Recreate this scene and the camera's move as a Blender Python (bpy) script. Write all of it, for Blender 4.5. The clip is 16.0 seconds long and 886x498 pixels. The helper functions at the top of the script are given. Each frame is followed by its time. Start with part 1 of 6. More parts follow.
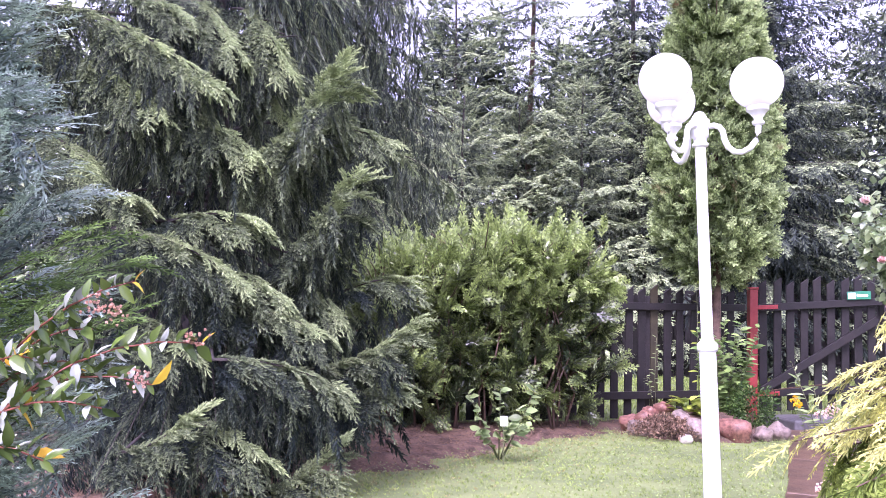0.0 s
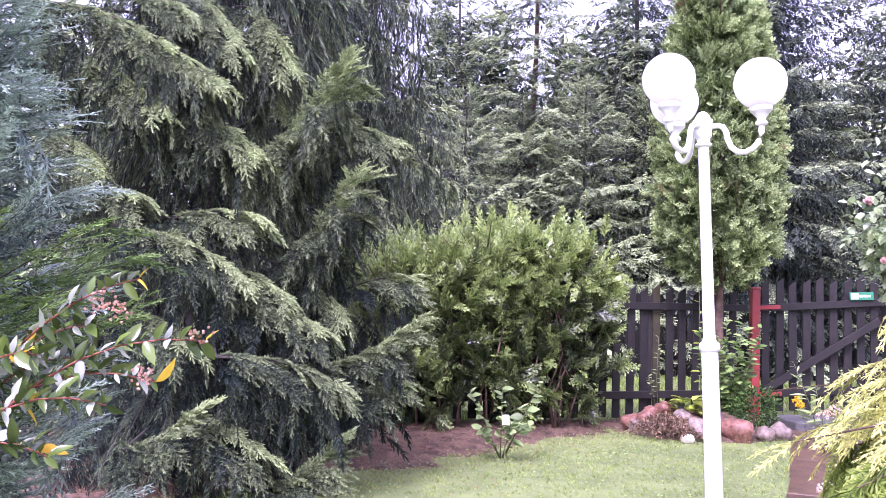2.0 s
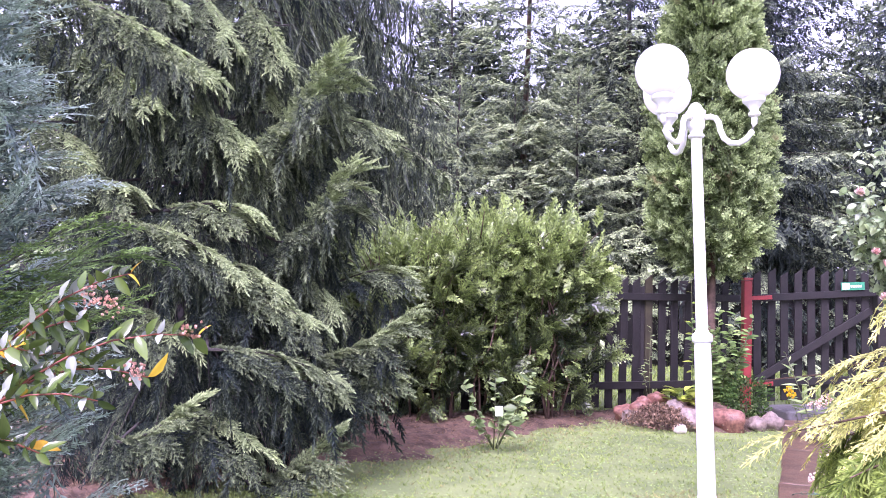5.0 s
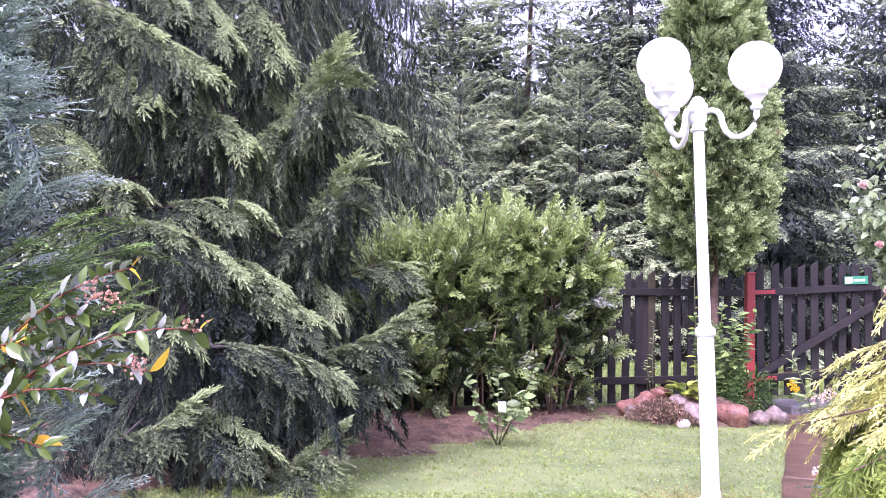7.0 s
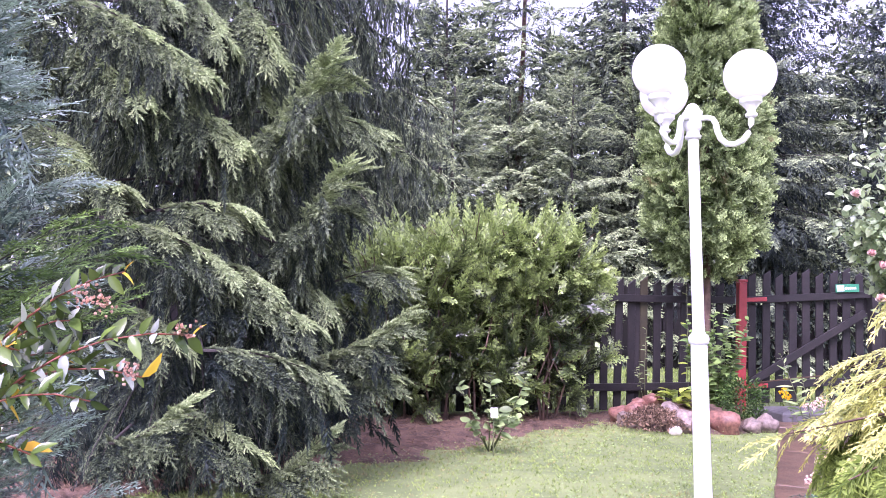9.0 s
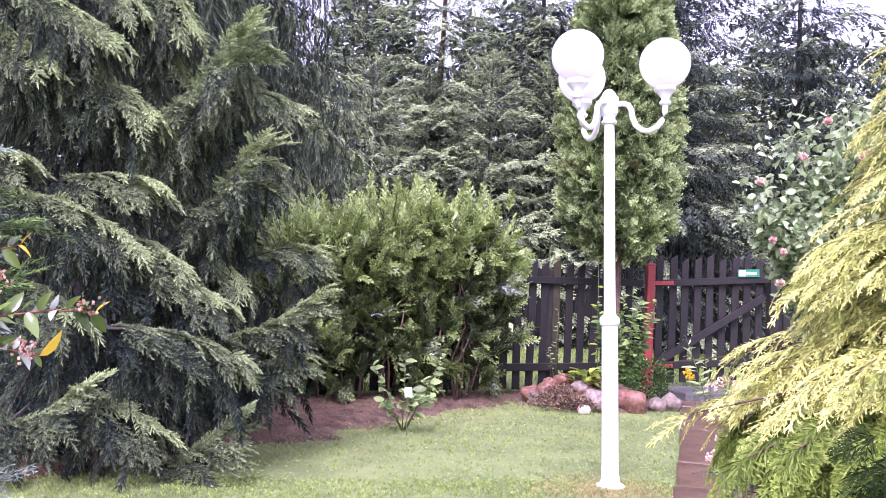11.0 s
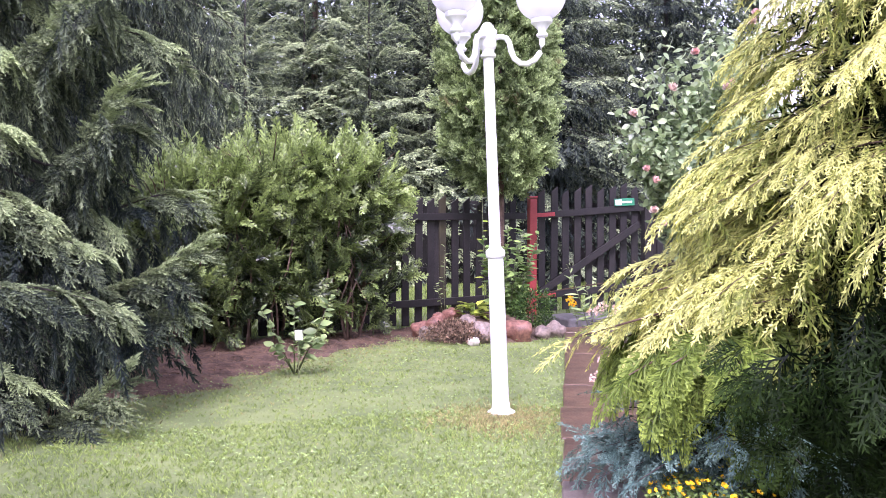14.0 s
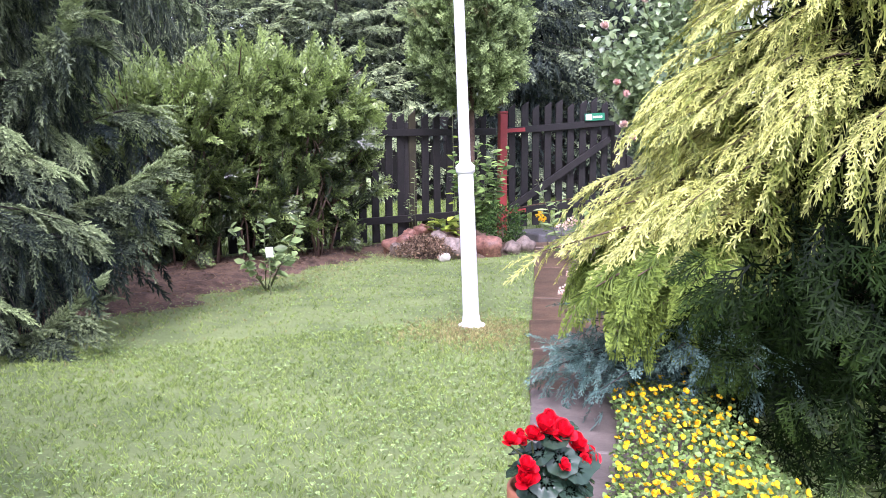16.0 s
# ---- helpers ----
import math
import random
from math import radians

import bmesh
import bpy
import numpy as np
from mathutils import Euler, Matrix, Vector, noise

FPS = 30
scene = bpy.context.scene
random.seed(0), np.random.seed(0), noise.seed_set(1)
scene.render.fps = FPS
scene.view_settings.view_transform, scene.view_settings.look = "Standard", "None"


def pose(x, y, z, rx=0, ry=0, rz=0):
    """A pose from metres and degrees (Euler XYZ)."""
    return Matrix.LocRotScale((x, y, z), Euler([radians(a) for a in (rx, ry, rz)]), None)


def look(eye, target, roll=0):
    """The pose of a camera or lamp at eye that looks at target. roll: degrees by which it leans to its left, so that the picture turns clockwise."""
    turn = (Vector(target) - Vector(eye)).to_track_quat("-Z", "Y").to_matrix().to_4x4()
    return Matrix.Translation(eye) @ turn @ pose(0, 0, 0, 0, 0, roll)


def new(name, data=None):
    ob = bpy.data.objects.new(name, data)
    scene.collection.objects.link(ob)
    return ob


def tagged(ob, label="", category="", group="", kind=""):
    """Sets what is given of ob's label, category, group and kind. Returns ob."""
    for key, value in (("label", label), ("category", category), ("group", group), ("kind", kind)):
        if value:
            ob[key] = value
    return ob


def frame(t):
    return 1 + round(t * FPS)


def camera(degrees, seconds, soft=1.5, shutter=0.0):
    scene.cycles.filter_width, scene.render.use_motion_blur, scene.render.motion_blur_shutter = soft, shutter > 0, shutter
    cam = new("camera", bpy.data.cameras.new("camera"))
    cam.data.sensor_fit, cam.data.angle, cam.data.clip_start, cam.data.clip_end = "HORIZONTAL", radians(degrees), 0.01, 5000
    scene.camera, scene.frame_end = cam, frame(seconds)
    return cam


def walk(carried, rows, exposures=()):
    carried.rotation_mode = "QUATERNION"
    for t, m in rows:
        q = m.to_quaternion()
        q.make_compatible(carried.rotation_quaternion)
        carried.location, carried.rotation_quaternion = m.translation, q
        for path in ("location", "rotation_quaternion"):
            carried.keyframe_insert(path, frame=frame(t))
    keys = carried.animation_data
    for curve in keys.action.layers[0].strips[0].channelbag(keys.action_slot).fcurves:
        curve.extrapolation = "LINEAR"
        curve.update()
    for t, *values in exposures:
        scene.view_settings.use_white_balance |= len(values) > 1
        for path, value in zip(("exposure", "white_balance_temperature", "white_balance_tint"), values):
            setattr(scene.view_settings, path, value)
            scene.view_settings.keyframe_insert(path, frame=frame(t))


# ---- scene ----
# ================= camera =================
cam = camera(56.4, 16.0, soft=0.8)
PATH = [
    (0, (0.011, -0.349, 0.895), (0.053, 1.645, 1.051), 1.5),
    (0.5, (0.017, -0.348, 0.894), (0.056, 1.646, 1.049), 1.5),
    (1, (0.016, -0.346, 0.893), (0.05, 1.647, 1.046), 1.5),
    (1.5, (0.013, -0.352, 0.896), (0.051, 1.642, 1.051), 1.7),
    (2, (0.01, -0.354, 0.896), (0.046, 1.64, 1.048), 1.8),
    (2.5, (0.012, -0.35, 0.893), (0.053, 1.644, 1.042), 1.9),
    (3, (0.009, -0.35, 0.897), (0.055, 1.644, 1.044), 1.9),
    (3.5, (0.014, -0.35, 0.895), (0.057, 1.644, 1.042), 1.8),
    (4, (0.012, -0.354, 0.898), (0.06, 1.641, 1.041), 1.8),
    (6.3, (0.006, -0.338, 0.902), (0.063, 1.658, 1.024), 1.4),
    (6.5, (0.008, -0.342, 0.897), (0.061, 1.653, 1.02), 1.4),
    (7, (0.01, -0.342, 0.894), (0.059, 1.654, 1.017), 1.3),
    (7.5, (0.007, -0.34, 0.9), (0.047, 1.656, 1.028), 1.3),
    (8, (0.005, -0.34, 0.899), (0.048, 1.655, 1.034), 1.4),
    (8.5, (0.003, -0.336, 0.898), (0.05, 1.658, 1.037), 1.5),
    (9, (0.0, -0.327, 0.897), (0.069, 1.667, 1.032), 1.7),
    (9.5, (-0.006, -0.319, 0.9), (0.104, 1.673, 1.034), 2.0),
    (10, (-0.003, -0.315, 0.897), (0.145, 1.677, 1.004), 2.0),
    (10.2, (-0.002, -0.309, 0.894), (0.176, 1.68, 1.004), 2.1),
    (12.3, (-0.011, -0.303, 0.903), (0.404, 1.653, 0.926), 1.4),
    (12.5, (-0.012, -0.303, 0.899), (0.434, 1.647, 0.911), 1.0),
    (13, (-0.006, -0.287, 0.896), (0.489, 1.651, 0.891), 0.8),
    (13.5, (-0.01, -0.304, 0.888), (0.517, 1.625, 0.88), 0.1),
    (14, (-0.005, -0.294, 0.889), (0.542, 1.63, 0.842), -0.1),
    (14.5, (-0.005, -0.3, 0.882), (0.558, 1.617, 0.795), -0.3),
    (15, (-0.005, -0.303, 0.877), (0.572, 1.606, 0.732), -0.4),
    (15.5, (-0.006, -0.304, 0.878), (0.592, 1.595, 0.685), -0.3),
    (16, (-0.005, -0.304, 0.882), (0.604, 1.585, 0.635), -0.4),
]

EXPOSURES = ((0.0, 2.04, 5600, 56), (9.0, 2.04, 5600, 56), (12.5, 1.85, 5750, 50), (14.5, 1.79, 5720, 43), (16.0, 1.71, 5640, 34))

walk(cam, [(t, look(eye, aim, roll)) for t, eye, aim, roll in PATH], EXPOSURES)

# ================= world and light =================
world = bpy.data.worlds.new("overcast_sky")
scene.world = world
world.use_nodes = True
wt = world.node_tree
sky = wt.nodes.new("ShaderNodeTexSky")
sky.sky_type, sky.sun_disc = "NISHITA", False
sky.sun_elevation, sky.sun_rotation = radians(58), radians(-160)
sky.dust_density, sky.air_density = 3.0, 1.0
veil = wt.nodes.new("ShaderNodeHueSaturation")          # cloud cover greys the blue
veil.inputs["Saturation"].default_value = 0.40
wt.links.new(sky.outputs[0], veil.inputs["Color"])
wt.links.new(veil.outputs[0], wt.nodes["Background"].inputs[0])
wt.nodes["Background"].inputs[1].default_value = 0.15

lamp_data = bpy.data.lights.new("sun", "SUN")
lamp_data.energy, lamp_data.angle, lamp_data.color = 1.5, radians(25), (1, 0.97, 0.92)
sun = new("sun", lamp_data)
sun.matrix_basis = look((-6, -10, 17), (0, 4, 0))


# ================= building blocks =================
RNG = np.random.default_rng(11)
EYE4 = Matrix.Identity(4)


def unit(a):
    a = np.asarray(a, float)
    return a / np.maximum(np.linalg.norm(a, axis=-1, keepdims=True), 1e-9)


def turns(way, up):
    """Rotations whose x axis is way and whose z axis leans to up: (n, 3, 3)."""
    x = unit(way)
    y = unit(np.cross(up, x))
    return np.stack([x, y, np.cross(x, y)], axis=-1)


def scatter(shape, place, rot, size, age_tone=None):
    """Copies of shape (V, F, A) at many poses, as one (V, F, A)."""
    v, f, a = shape
    place, size = np.asarray(place, float), np.broadcast_to(np.asarray(size, float), (len(place),))
    vs = np.einsum("nij,mj->nmi", rot, v) * size[:, None, None] + place[:, None, :]
    fs = f[None] + (np.arange(len(place)) * len(v))[:, None, None]
    aa = np.broadcast_to(a, (len(place), len(a)))
    if age_tone is not None:
        aa = np.clip(aa + np.asarray(age_tone)[:, None], 0, 1)
    return vs.reshape(-1, 3), fs.reshape(-1, 3), aa.reshape(-1)


def mixed(shapes, place, rot, size, age_tone=None):
    """The same with the shapes dealt out in turn."""
    n = len(shapes)
    size = np.broadcast_to(np.asarray(size, float), (len(place),))
    return merge([scatter(s, place[i::n], rot[i::n], size[i::n], None if age_tone is None else age_tone[i::n]) for i, s in enumerate(shapes)])


def merge(chunks):
    vs, fs, aa, k = [], [], [], 0
    for v, f, a in chunks:
        vs.append(v), fs.append(f + k), aa.append(a)
        k += len(v)
    return np.concatenate(vs), np.concatenate(fs), np.concatenate(aa)


def to_mesh(name, *layers, smooth=False):
    """layers: (V, F, A), material pairs, one mesh of triangles with the attribute age."""
    v, f, a = merge([l[0] for l in layers])
    me = bpy.data.meshes.new(name)
    me.vertices.add(len(v))
    me.vertices.foreach_set("co", np.ascontiguousarray(v, dtype=np.float32).ravel())
    me.loops.add(len(f) * 3)
    me.loops.foreach_set("vertex_index", np.ascontiguousarray(f, dtype=np.int32).ravel())
    me.polygons.add(len(f))
    me.polygons.foreach_set("loop_start", np.arange(0, len(f) * 3, 3, dtype=np.int32))
    me.polygons.foreach_set("material_index", np.concatenate([np.full(len(l[0][1]), i, np.int32) for i, l in enumerate(layers)]))
    me.polygons.foreach_set("use_smooth", np.full(len(f), smooth))
    for l in layers:
        me.materials.append(l[1])
    me.attributes.new("age_tone", "FLOAT", "POINT").data.foreach_set("value", np.ascontiguousarray(a, dtype=np.float32))
    me.update(calc_edges=True)
    return me


def tube(pts, radii, sides=7, age_tone=0.0):
    """A round limb along pts, closed at both ends."""
    pts, radii = np.asarray(pts, float), np.broadcast_to(np.asarray(radii, float), (len(pts),))
    way = unit(np.gradient(pts, axis=0))
    ref = np.where(np.abs(way[:, 2:3]) > 0.9, [[1.0, 0, 0]], [[0, 0, 1.0]])
    r = turns(way, ref)
    ang = np.linspace(0, 2 * math.pi, sides, endpoint=False)
    ring = np.stack([np.zeros(sides), np.cos(ang), np.sin(ang)], -1)
    v = (np.einsum("nij,mj->nmi", r, ring) * radii[:, None, None] + pts[:, None]).reshape(-1, 3)
    f, n = [], len(pts)
    for i in range(n - 1):
        for j in range(sides):
            a, b = i * sides + j, i * sides + (j + 1) % sides
            f += [(a, b, b + sides), (a, b + sides, a + sides)]
    v = np.vstack([v, pts[:1], pts[-1:]])
    for j in range(sides):
        f += [(n * sides, (j + 1) % sides, j), (n * sides + 1, (n - 1) * sides + j, (n - 1) * sides + (j + 1) % sides)]
    return v, np.array(f), np.full(len(v), age_tone)


def wmat(ob):
    m = ob.matrix_basis.copy()
    while ob.parent:
        ob = ob.parent
        m = ob.matrix_basis @ m
    return m


def thing(name, at, label, category, group="", kind=""):
    ob = new(name)
    ob.empty_display_size = 0.1
    ob.matrix_basis = Matrix.Translation(at)
    return tagged(ob, label, category, group, kind)


def part(name, me, parent, m=EYE4, label="", kind=""):
    """Links a mesh, given in world places (or posed by m), as one part of its parent."""
    ob = new(name, me)
    ob.parent = parent
    ob.matrix_basis = wmat(parent).inverted() @ m
    return tagged(ob, label, kind=kind)


def shaped(name, bm, material, smooth=False, bevel=0.0):
    """A mesh from a bmesh, with its sharp edges rounded off."""
    if bevel:
        sharp = [e for e in bm.edges if len(e.link_faces) == 2 and e.calc_face_angle() > 0.6]
        bmesh.ops.bevel(bm, geom=sharp, offset=bevel, segments=2, affect="EDGES", profile=0.5)
    me = bpy.data.meshes.new(name)
    bm.normal_update()
    bm.to_mesh(me)
    bm.free()
    for p in me.polygons:
        p.use_smooth = smooth and len(p.vertices) < 5
    me.materials.append(material)
    return me


def block(sx, sy, sz, at=(0, 0, 0)):
    bm = bmesh.new()
    bmesh.ops.create_cube(bm, size=1)
    bmesh.ops.scale(bm, vec=(sx, sy, sz), verts=bm.verts)
    bmesh.ops.translate(bm, vec=at, verts=bm.verts)
    return bm


def lathe(profile, sides=28):
    """A turned body from (radius, height) pairs."""
    bm = bmesh.new()
    rings = []
    for r, z in profile:
        rings.append([bm.verts.new((r * math.cos(a), r * math.sin(a), z)) for a in np.linspace(0, 2 * math.pi, sides, endpoint=False)])
    for lo, hi in zip(rings, rings[1:]):
        for j in range(sides):
            bm.faces.new((lo[j], lo[(j + 1) % sides], hi[(j + 1) % sides], hi[j]))
    bm.faces.new([bm.verts.new(v.co) for v in rings[0][::-1]])
    bm.faces.new([bm.verts.new(v.co) for v in rings[-1]])
    return bm


# ================= materials =================
def nodes_of(name):
    m = bpy.data.materials.new(name)
    m.use_nodes = True
    t = m.node_tree
    return m, t, t.nodes["Principled BSDF"], t.nodes["Material Output"]


def noisy(t, scale, detail=4.0, coord="Object", rough=0.6):
    tc = t.nodes.new("ShaderNodeTexCoord")
    n = t.nodes.new("ShaderNodeTexNoise")
    n.inputs["Scale"].default_value, n.inputs["Detail"].default_value, n.inputs["Roughness"].default_value = scale, detail, rough
    t.links.new(tc.outputs[coord], n.inputs["Vector"])
    return n.outputs["Fac"]


def ramp(t, fac, lo, hi, p0=0.35, p1=0.65):
    r = t.nodes.new("ShaderNodeValToRGB")
    r.color_ramp.elements[0].color, r.color_ramp.elements[1].color = (*lo, 1), (*hi, 1)
    r.color_ramp.elements[0].position, r.color_ramp.elements[1].position = p0, p1
    t.links.new(fac, r.inputs[0])
    return r.outputs[0]


def blend(t, fac, a, b, how="MIX"):
    m = t.nodes.new("ShaderNodeMix")
    m.data_type, m.blend_type = "RGBA", how
    for value, socket in ((fac, 0), (a, 6), (b, 7)):
        if isinstance(value, (int, float)):
            m.inputs[socket].default_value = value
        elif isinstance(value, tuple):
            m.inputs[socket].default_value = (*value, 1)
        else:
            t.links.new(value, m.inputs[socket])
    return m.outputs[2]


def bumpy(t, bsdf, fac, strength, distance):
    b = t.nodes.new("ShaderNodeBump")
    b.inputs["Strength"].default_value, b.inputs["Distance"].default_value = strength, distance
    t.links.new(fac, b.inputs["Height"])
    t.links.new(b.outputs[0], bsdf.inputs["Normal"])


def foliage(name, old, fresh, rough=0.5, through_light=0.25, dry=None, patch=2.0, spread=0.35, dry_from=0.58, gloss=0.2):
    """Leaves: colour from old to fresh growth, a scale that also carries shade on the conifers, uneven from tuft to
    tuft; dry: colour of withered patches.
    """
    m, t, p, out = nodes_of(name)
    at = t.nodes.new("ShaderNodeAttribute")
    at.attribute_name = "age_tone"
    c = ramp(t, at.outputs["Fac"], old, fresh, 0.0, 1.0)
    big = noisy(t, patch, 3)
    c = blend(t, big, c, blend(t, 1.0, c, (1 + spread, 1 + spread, 1.0), "MULTIPLY"))
    geo = t.nodes.new("ShaderNodeNewGeometry")
    dark, light = blend(t, 1.0, c, (0.40, 0.43, 0.42), "MULTIPLY"), blend(t, 1.0, c, (1.25, 1.25, 1.22), "MULTIPLY")
    c = blend(t, geo.outputs["Random Per Island"], dark, light)
    if dry:
        c = blend(t, ramp(t, noisy(t, patch * 1.7, 5), (0, 0, 0), (1, 1, 1), dry_from, dry_from + 0.1), c, dry)
    t.links.new(c, p.inputs["Base Color"])
    p.inputs["Roughness"].default_value = rough
    p.inputs["Specular IOR Level"].default_value = gloss
    tr = t.nodes.new("ShaderNodeBsdfTranslucent")
    t.links.new(c, tr.inputs[0])
    mix = t.nodes.new("ShaderNodeMixShader")
    mix.inputs[0].default_value = through_light
    t.links.new(p.outputs[0], mix.inputs[1])
    t.links.new(tr.outputs[0], mix.inputs[2])
    t.links.new(mix.outputs[0], out.inputs[0])
    return m


def surface(name, lo, hi, scale, rough=(0.5, 0.8), bump=0.3, depth=0.01, fine=None, p0=0.35, p1=0.65, metal=0.0, vary=0.0):
    """Stone, wood, soil: two tones at one scale, grain at another, relief from both."""
    m, t, p, out = nodes_of(name)
    n = noisy(t, scale, 6)
    c = ramp(t, n, lo, hi, p0, p1)
    g = noisy(t, fine or scale * 9, 5)
    c = blend(t, 0.35, c, blend(t, g, (0.55, 0.55, 0.55), (1.35, 1.35, 1.35)), "MULTIPLY")
    if vary:
        info = t.nodes.new("ShaderNodeObjectInfo")
        c = blend(t, info.outputs["Random"], c, blend(t, 1.0, c, (1 - vary, 1 - vary, 1 - vary * 0.9), "MULTIPLY"))
    t.links.new(c, p.inputs["Base Color"])
    r = t.nodes.new("ShaderNodeMapRange")
    r.inputs[3].default_value, r.inputs[4].default_value = rough
    t.links.new(g, r.inputs[0])
    t.links.new(r.outputs[0], p.inputs["Roughness"])
    p.inputs["Metallic"].default_value = metal
    bumpy(t, p, g, bump, depth)
    return m


M_spruce = foliage("spruce_needles", (0.016, 0.025, 0.028), (0.410, 0.500, 0.285), 0.45, 0.15, gloss=0.12)
# haze over the wood is put into this lighter needle colour
M_spruce_far = foliage("hazed_woodland_needles", (0.032, 0.044, 0.050), (0.455, 0.545, 0.335), 0.55, 0.25, patch=0.8, gloss=0.08)
M_thuja = foliage("thuja_scales", (0.018, 0.032, 0.014), (0.260, 0.345, 0.120), 0.30, 0.25, gloss=0.6, dry=(0.15, 0.10, 0.055), patch=2.5, dry_from=0.67)
M_column = foliage("clipped_thuja_scales", (0.070, 0.104, 0.046), (0.310, 0.400, 0.190), 0.55, 0.2, dry=(0.17, 0.11, 0.055), patch=1.8, dry_from=0.62)
M_gold = foliage("golden_cypress_threads", (0.135, 0.170, 0.034), (0.690, 0.685, 0.265), 0.5, 0.3)
M_lime = foliage("lime_cypress_fans", (0.045, 0.085, 0.015), (0.270, 0.350, 0.080), 0.5, 0.3)
# older inner growth, with the overhang's shade put into both colours
M_lime_shaded = foliage("shaded_cypress_fans", (0.007, 0.016, 0.004), (0.065, 0.112, 0.024), 0.5, 0.25, gloss=0.1)
M_inner_shaded = foliage("shaded_inner_scales", (0.002, 0.005, 0.002), (0.016, 0.032, 0.007), 0.55, 0.15, dry=(0.050, 0.036, 0.018), patch=4.0, dry_from=0.66, gloss=0.06)
M_blue = foliage("blue_juniper_scales", (0.030, 0.066, 0.070), (0.150, 0.240, 0.240), 0.55, 0.2)
M_left = foliage("blue_cypress_scales", (0.040, 0.074, 0.078), (0.370, 0.480, 0.465), 0.35, 0.2, gloss=0.5)
M_left_green = foliage("green_cypress_scales", (0.022, 0.050, 0.022), (0.190, 0.300, 0.095), 0.5, 0.25)
M_leaf = foliage("green_leaves", (0.085, 0.150, 0.050), (0.280, 0.395, 0.145), 0.32, 0.3)
M_leaf_pale = foliage("pale_green_leaves", (0.150, 0.220, 0.100), (0.340, 0.430, 0.210), 0.35, 0.3)
M_leaf_lime = foliage("lime_leaves", (0.150, 0.230, 0.040), (0.380, 0.430, 0.080), 0.35, 0.35)
M_leaf_box = foliage("box_leaves", (0.022, 0.055, 0.015), (0.065, 0.120, 0.030), 0.35, 0.2)
M_leaf_rose = foliage("rose_leaves", (0.150, 0.220, 0.130), (0.400, 0.490, 0.300), 0.30, 0.3, gloss=0.5)
M_leaf_near = foliage("wet_shrub_leaves", (0.035, 0.070, 0.020), (0.125, 0.180, 0.045), 0.16, 0.25, gloss=0.5)
# wet leaves' sky reflection painted in as a pale colour
M_leaf_sheen = foliage("sky_sheen_leaves", (0.230, 0.260, 0.250), (0.420, 0.460, 0.450), 0.3, 0.3, gloss=0.5)
M_leaf_gold = foliage("yellow_orange_leaves", (0.550, 0.300, 0.030), (0.700, 0.520, 0.060), 0.3, 0.35)
M_begonia_leaf = foliage("begonia_leaves", (0.014, 0.034, 0.026), (0.050, 0.085, 0.064), 0.25, 0.1, patch=20, gloss=0.5)
M_red = foliage("red_petals", (0.55, 0.004, 0.012), (0.80, 0.012, 0.030), 0.4, 0.2)
M_pink = foliage("pink_petals", (0.750, 0.400, 0.460), (0.880, 0.620, 0.660), 0.5, 0.3)
M_blush = foliage("blush_petals", (0.72, 0.45, 0.50), (0.85, 0.68, 0.70), 0.5, 0.3)
M_salmon = foliage("salmon_buds", (0.450, 0.220, 0.200), (0.660, 0.420, 0.380), 0.6, 0.25)
M_yellow = foliage("yellow_petals", (0.820, 0.460, 0.004), (0.900, 0.600, 0.012), 0.45, 0.3)
M_grass = foliage("lawn_grass", (0.144, 0.210, 0.062), (0.364, 0.450, 0.172), 0.45, 0.35, patch=1.2, spread=0.5, dry=(0.28, 0.31, 0.14), dry_from=0.70)
M_grass_dry = foliage("dry_grass", (0.250, 0.205, 0.110), (0.480, 0.430, 0.240), 0.5, 0.3)
M_clover = foliage("clover_leaves", (0.150, 0.240, 0.090), (0.360, 0.480, 0.220), 0.4, 0.3)
M_litter = foliage("dry_litter", (0.070, 0.045, 0.034), (0.240, 0.160, 0.120), 0.8, 0.1)
M_bark = surface("spruce_bark", (0.020, 0.017, 0.016), (0.055, 0.045, 0.040), 14, (0.75, 0.95), 0.6, 0.01)
M_bark_red = surface("thuja_bark", (0.060, 0.036, 0.026), (0.150, 0.094, 0.066), 18, (0.7, 0.9), 0.6, 0.006)
M_stem_red = surface("red_stems", (0.120, 0.028, 0.016), (0.230, 0.060, 0.030), 20, (0.35, 0.55), 0.2, 0.002)
M_stem = surface("green_stems", (0.060, 0.085, 0.028), (0.130, 0.140, 0.060), 20, (0.4, 0.6), 0.2, 0.002)
M_ground = surface("ground_turf", (0.108, 0.147, 0.047), (0.192, 0.241, 0.084), 2.2, (0.8, 0.95), 0.7, 0.02, 60)
M_soil = surface("needle_strewn_soil", (0.045, 0.027, 0.018), (0.185, 0.112, 0.076), 8, (0.75, 0.95), 0.9, 0.015, 70)
M_slab = surface("wet_brown_paving", (0.062, 0.037, 0.022), (0.180, 0.110, 0.066), 6, (0.25, 0.6), 0.35, 0.004, 90, vary=0.25)
M_slab_grey = surface("grey_paving", (0.085, 0.070, 0.060), (0.190, 0.155, 0.135), 6, (0.35, 0.7), 0.4, 0.005, 80, vary=0.15)
M_step = surface("dark_step_stone", (0.060, 0.058, 0.060), (0.130, 0.125, 0.125), 6, (0.3, 0.6), 0.3, 0.004)
M_fence = surface("dark_stained_wood", (0.005, 0.004, 0.004), (0.015, 0.011, 0.010), 5, (0.6, 0.85), 0.5, 0.003, 60, vary=0.35)
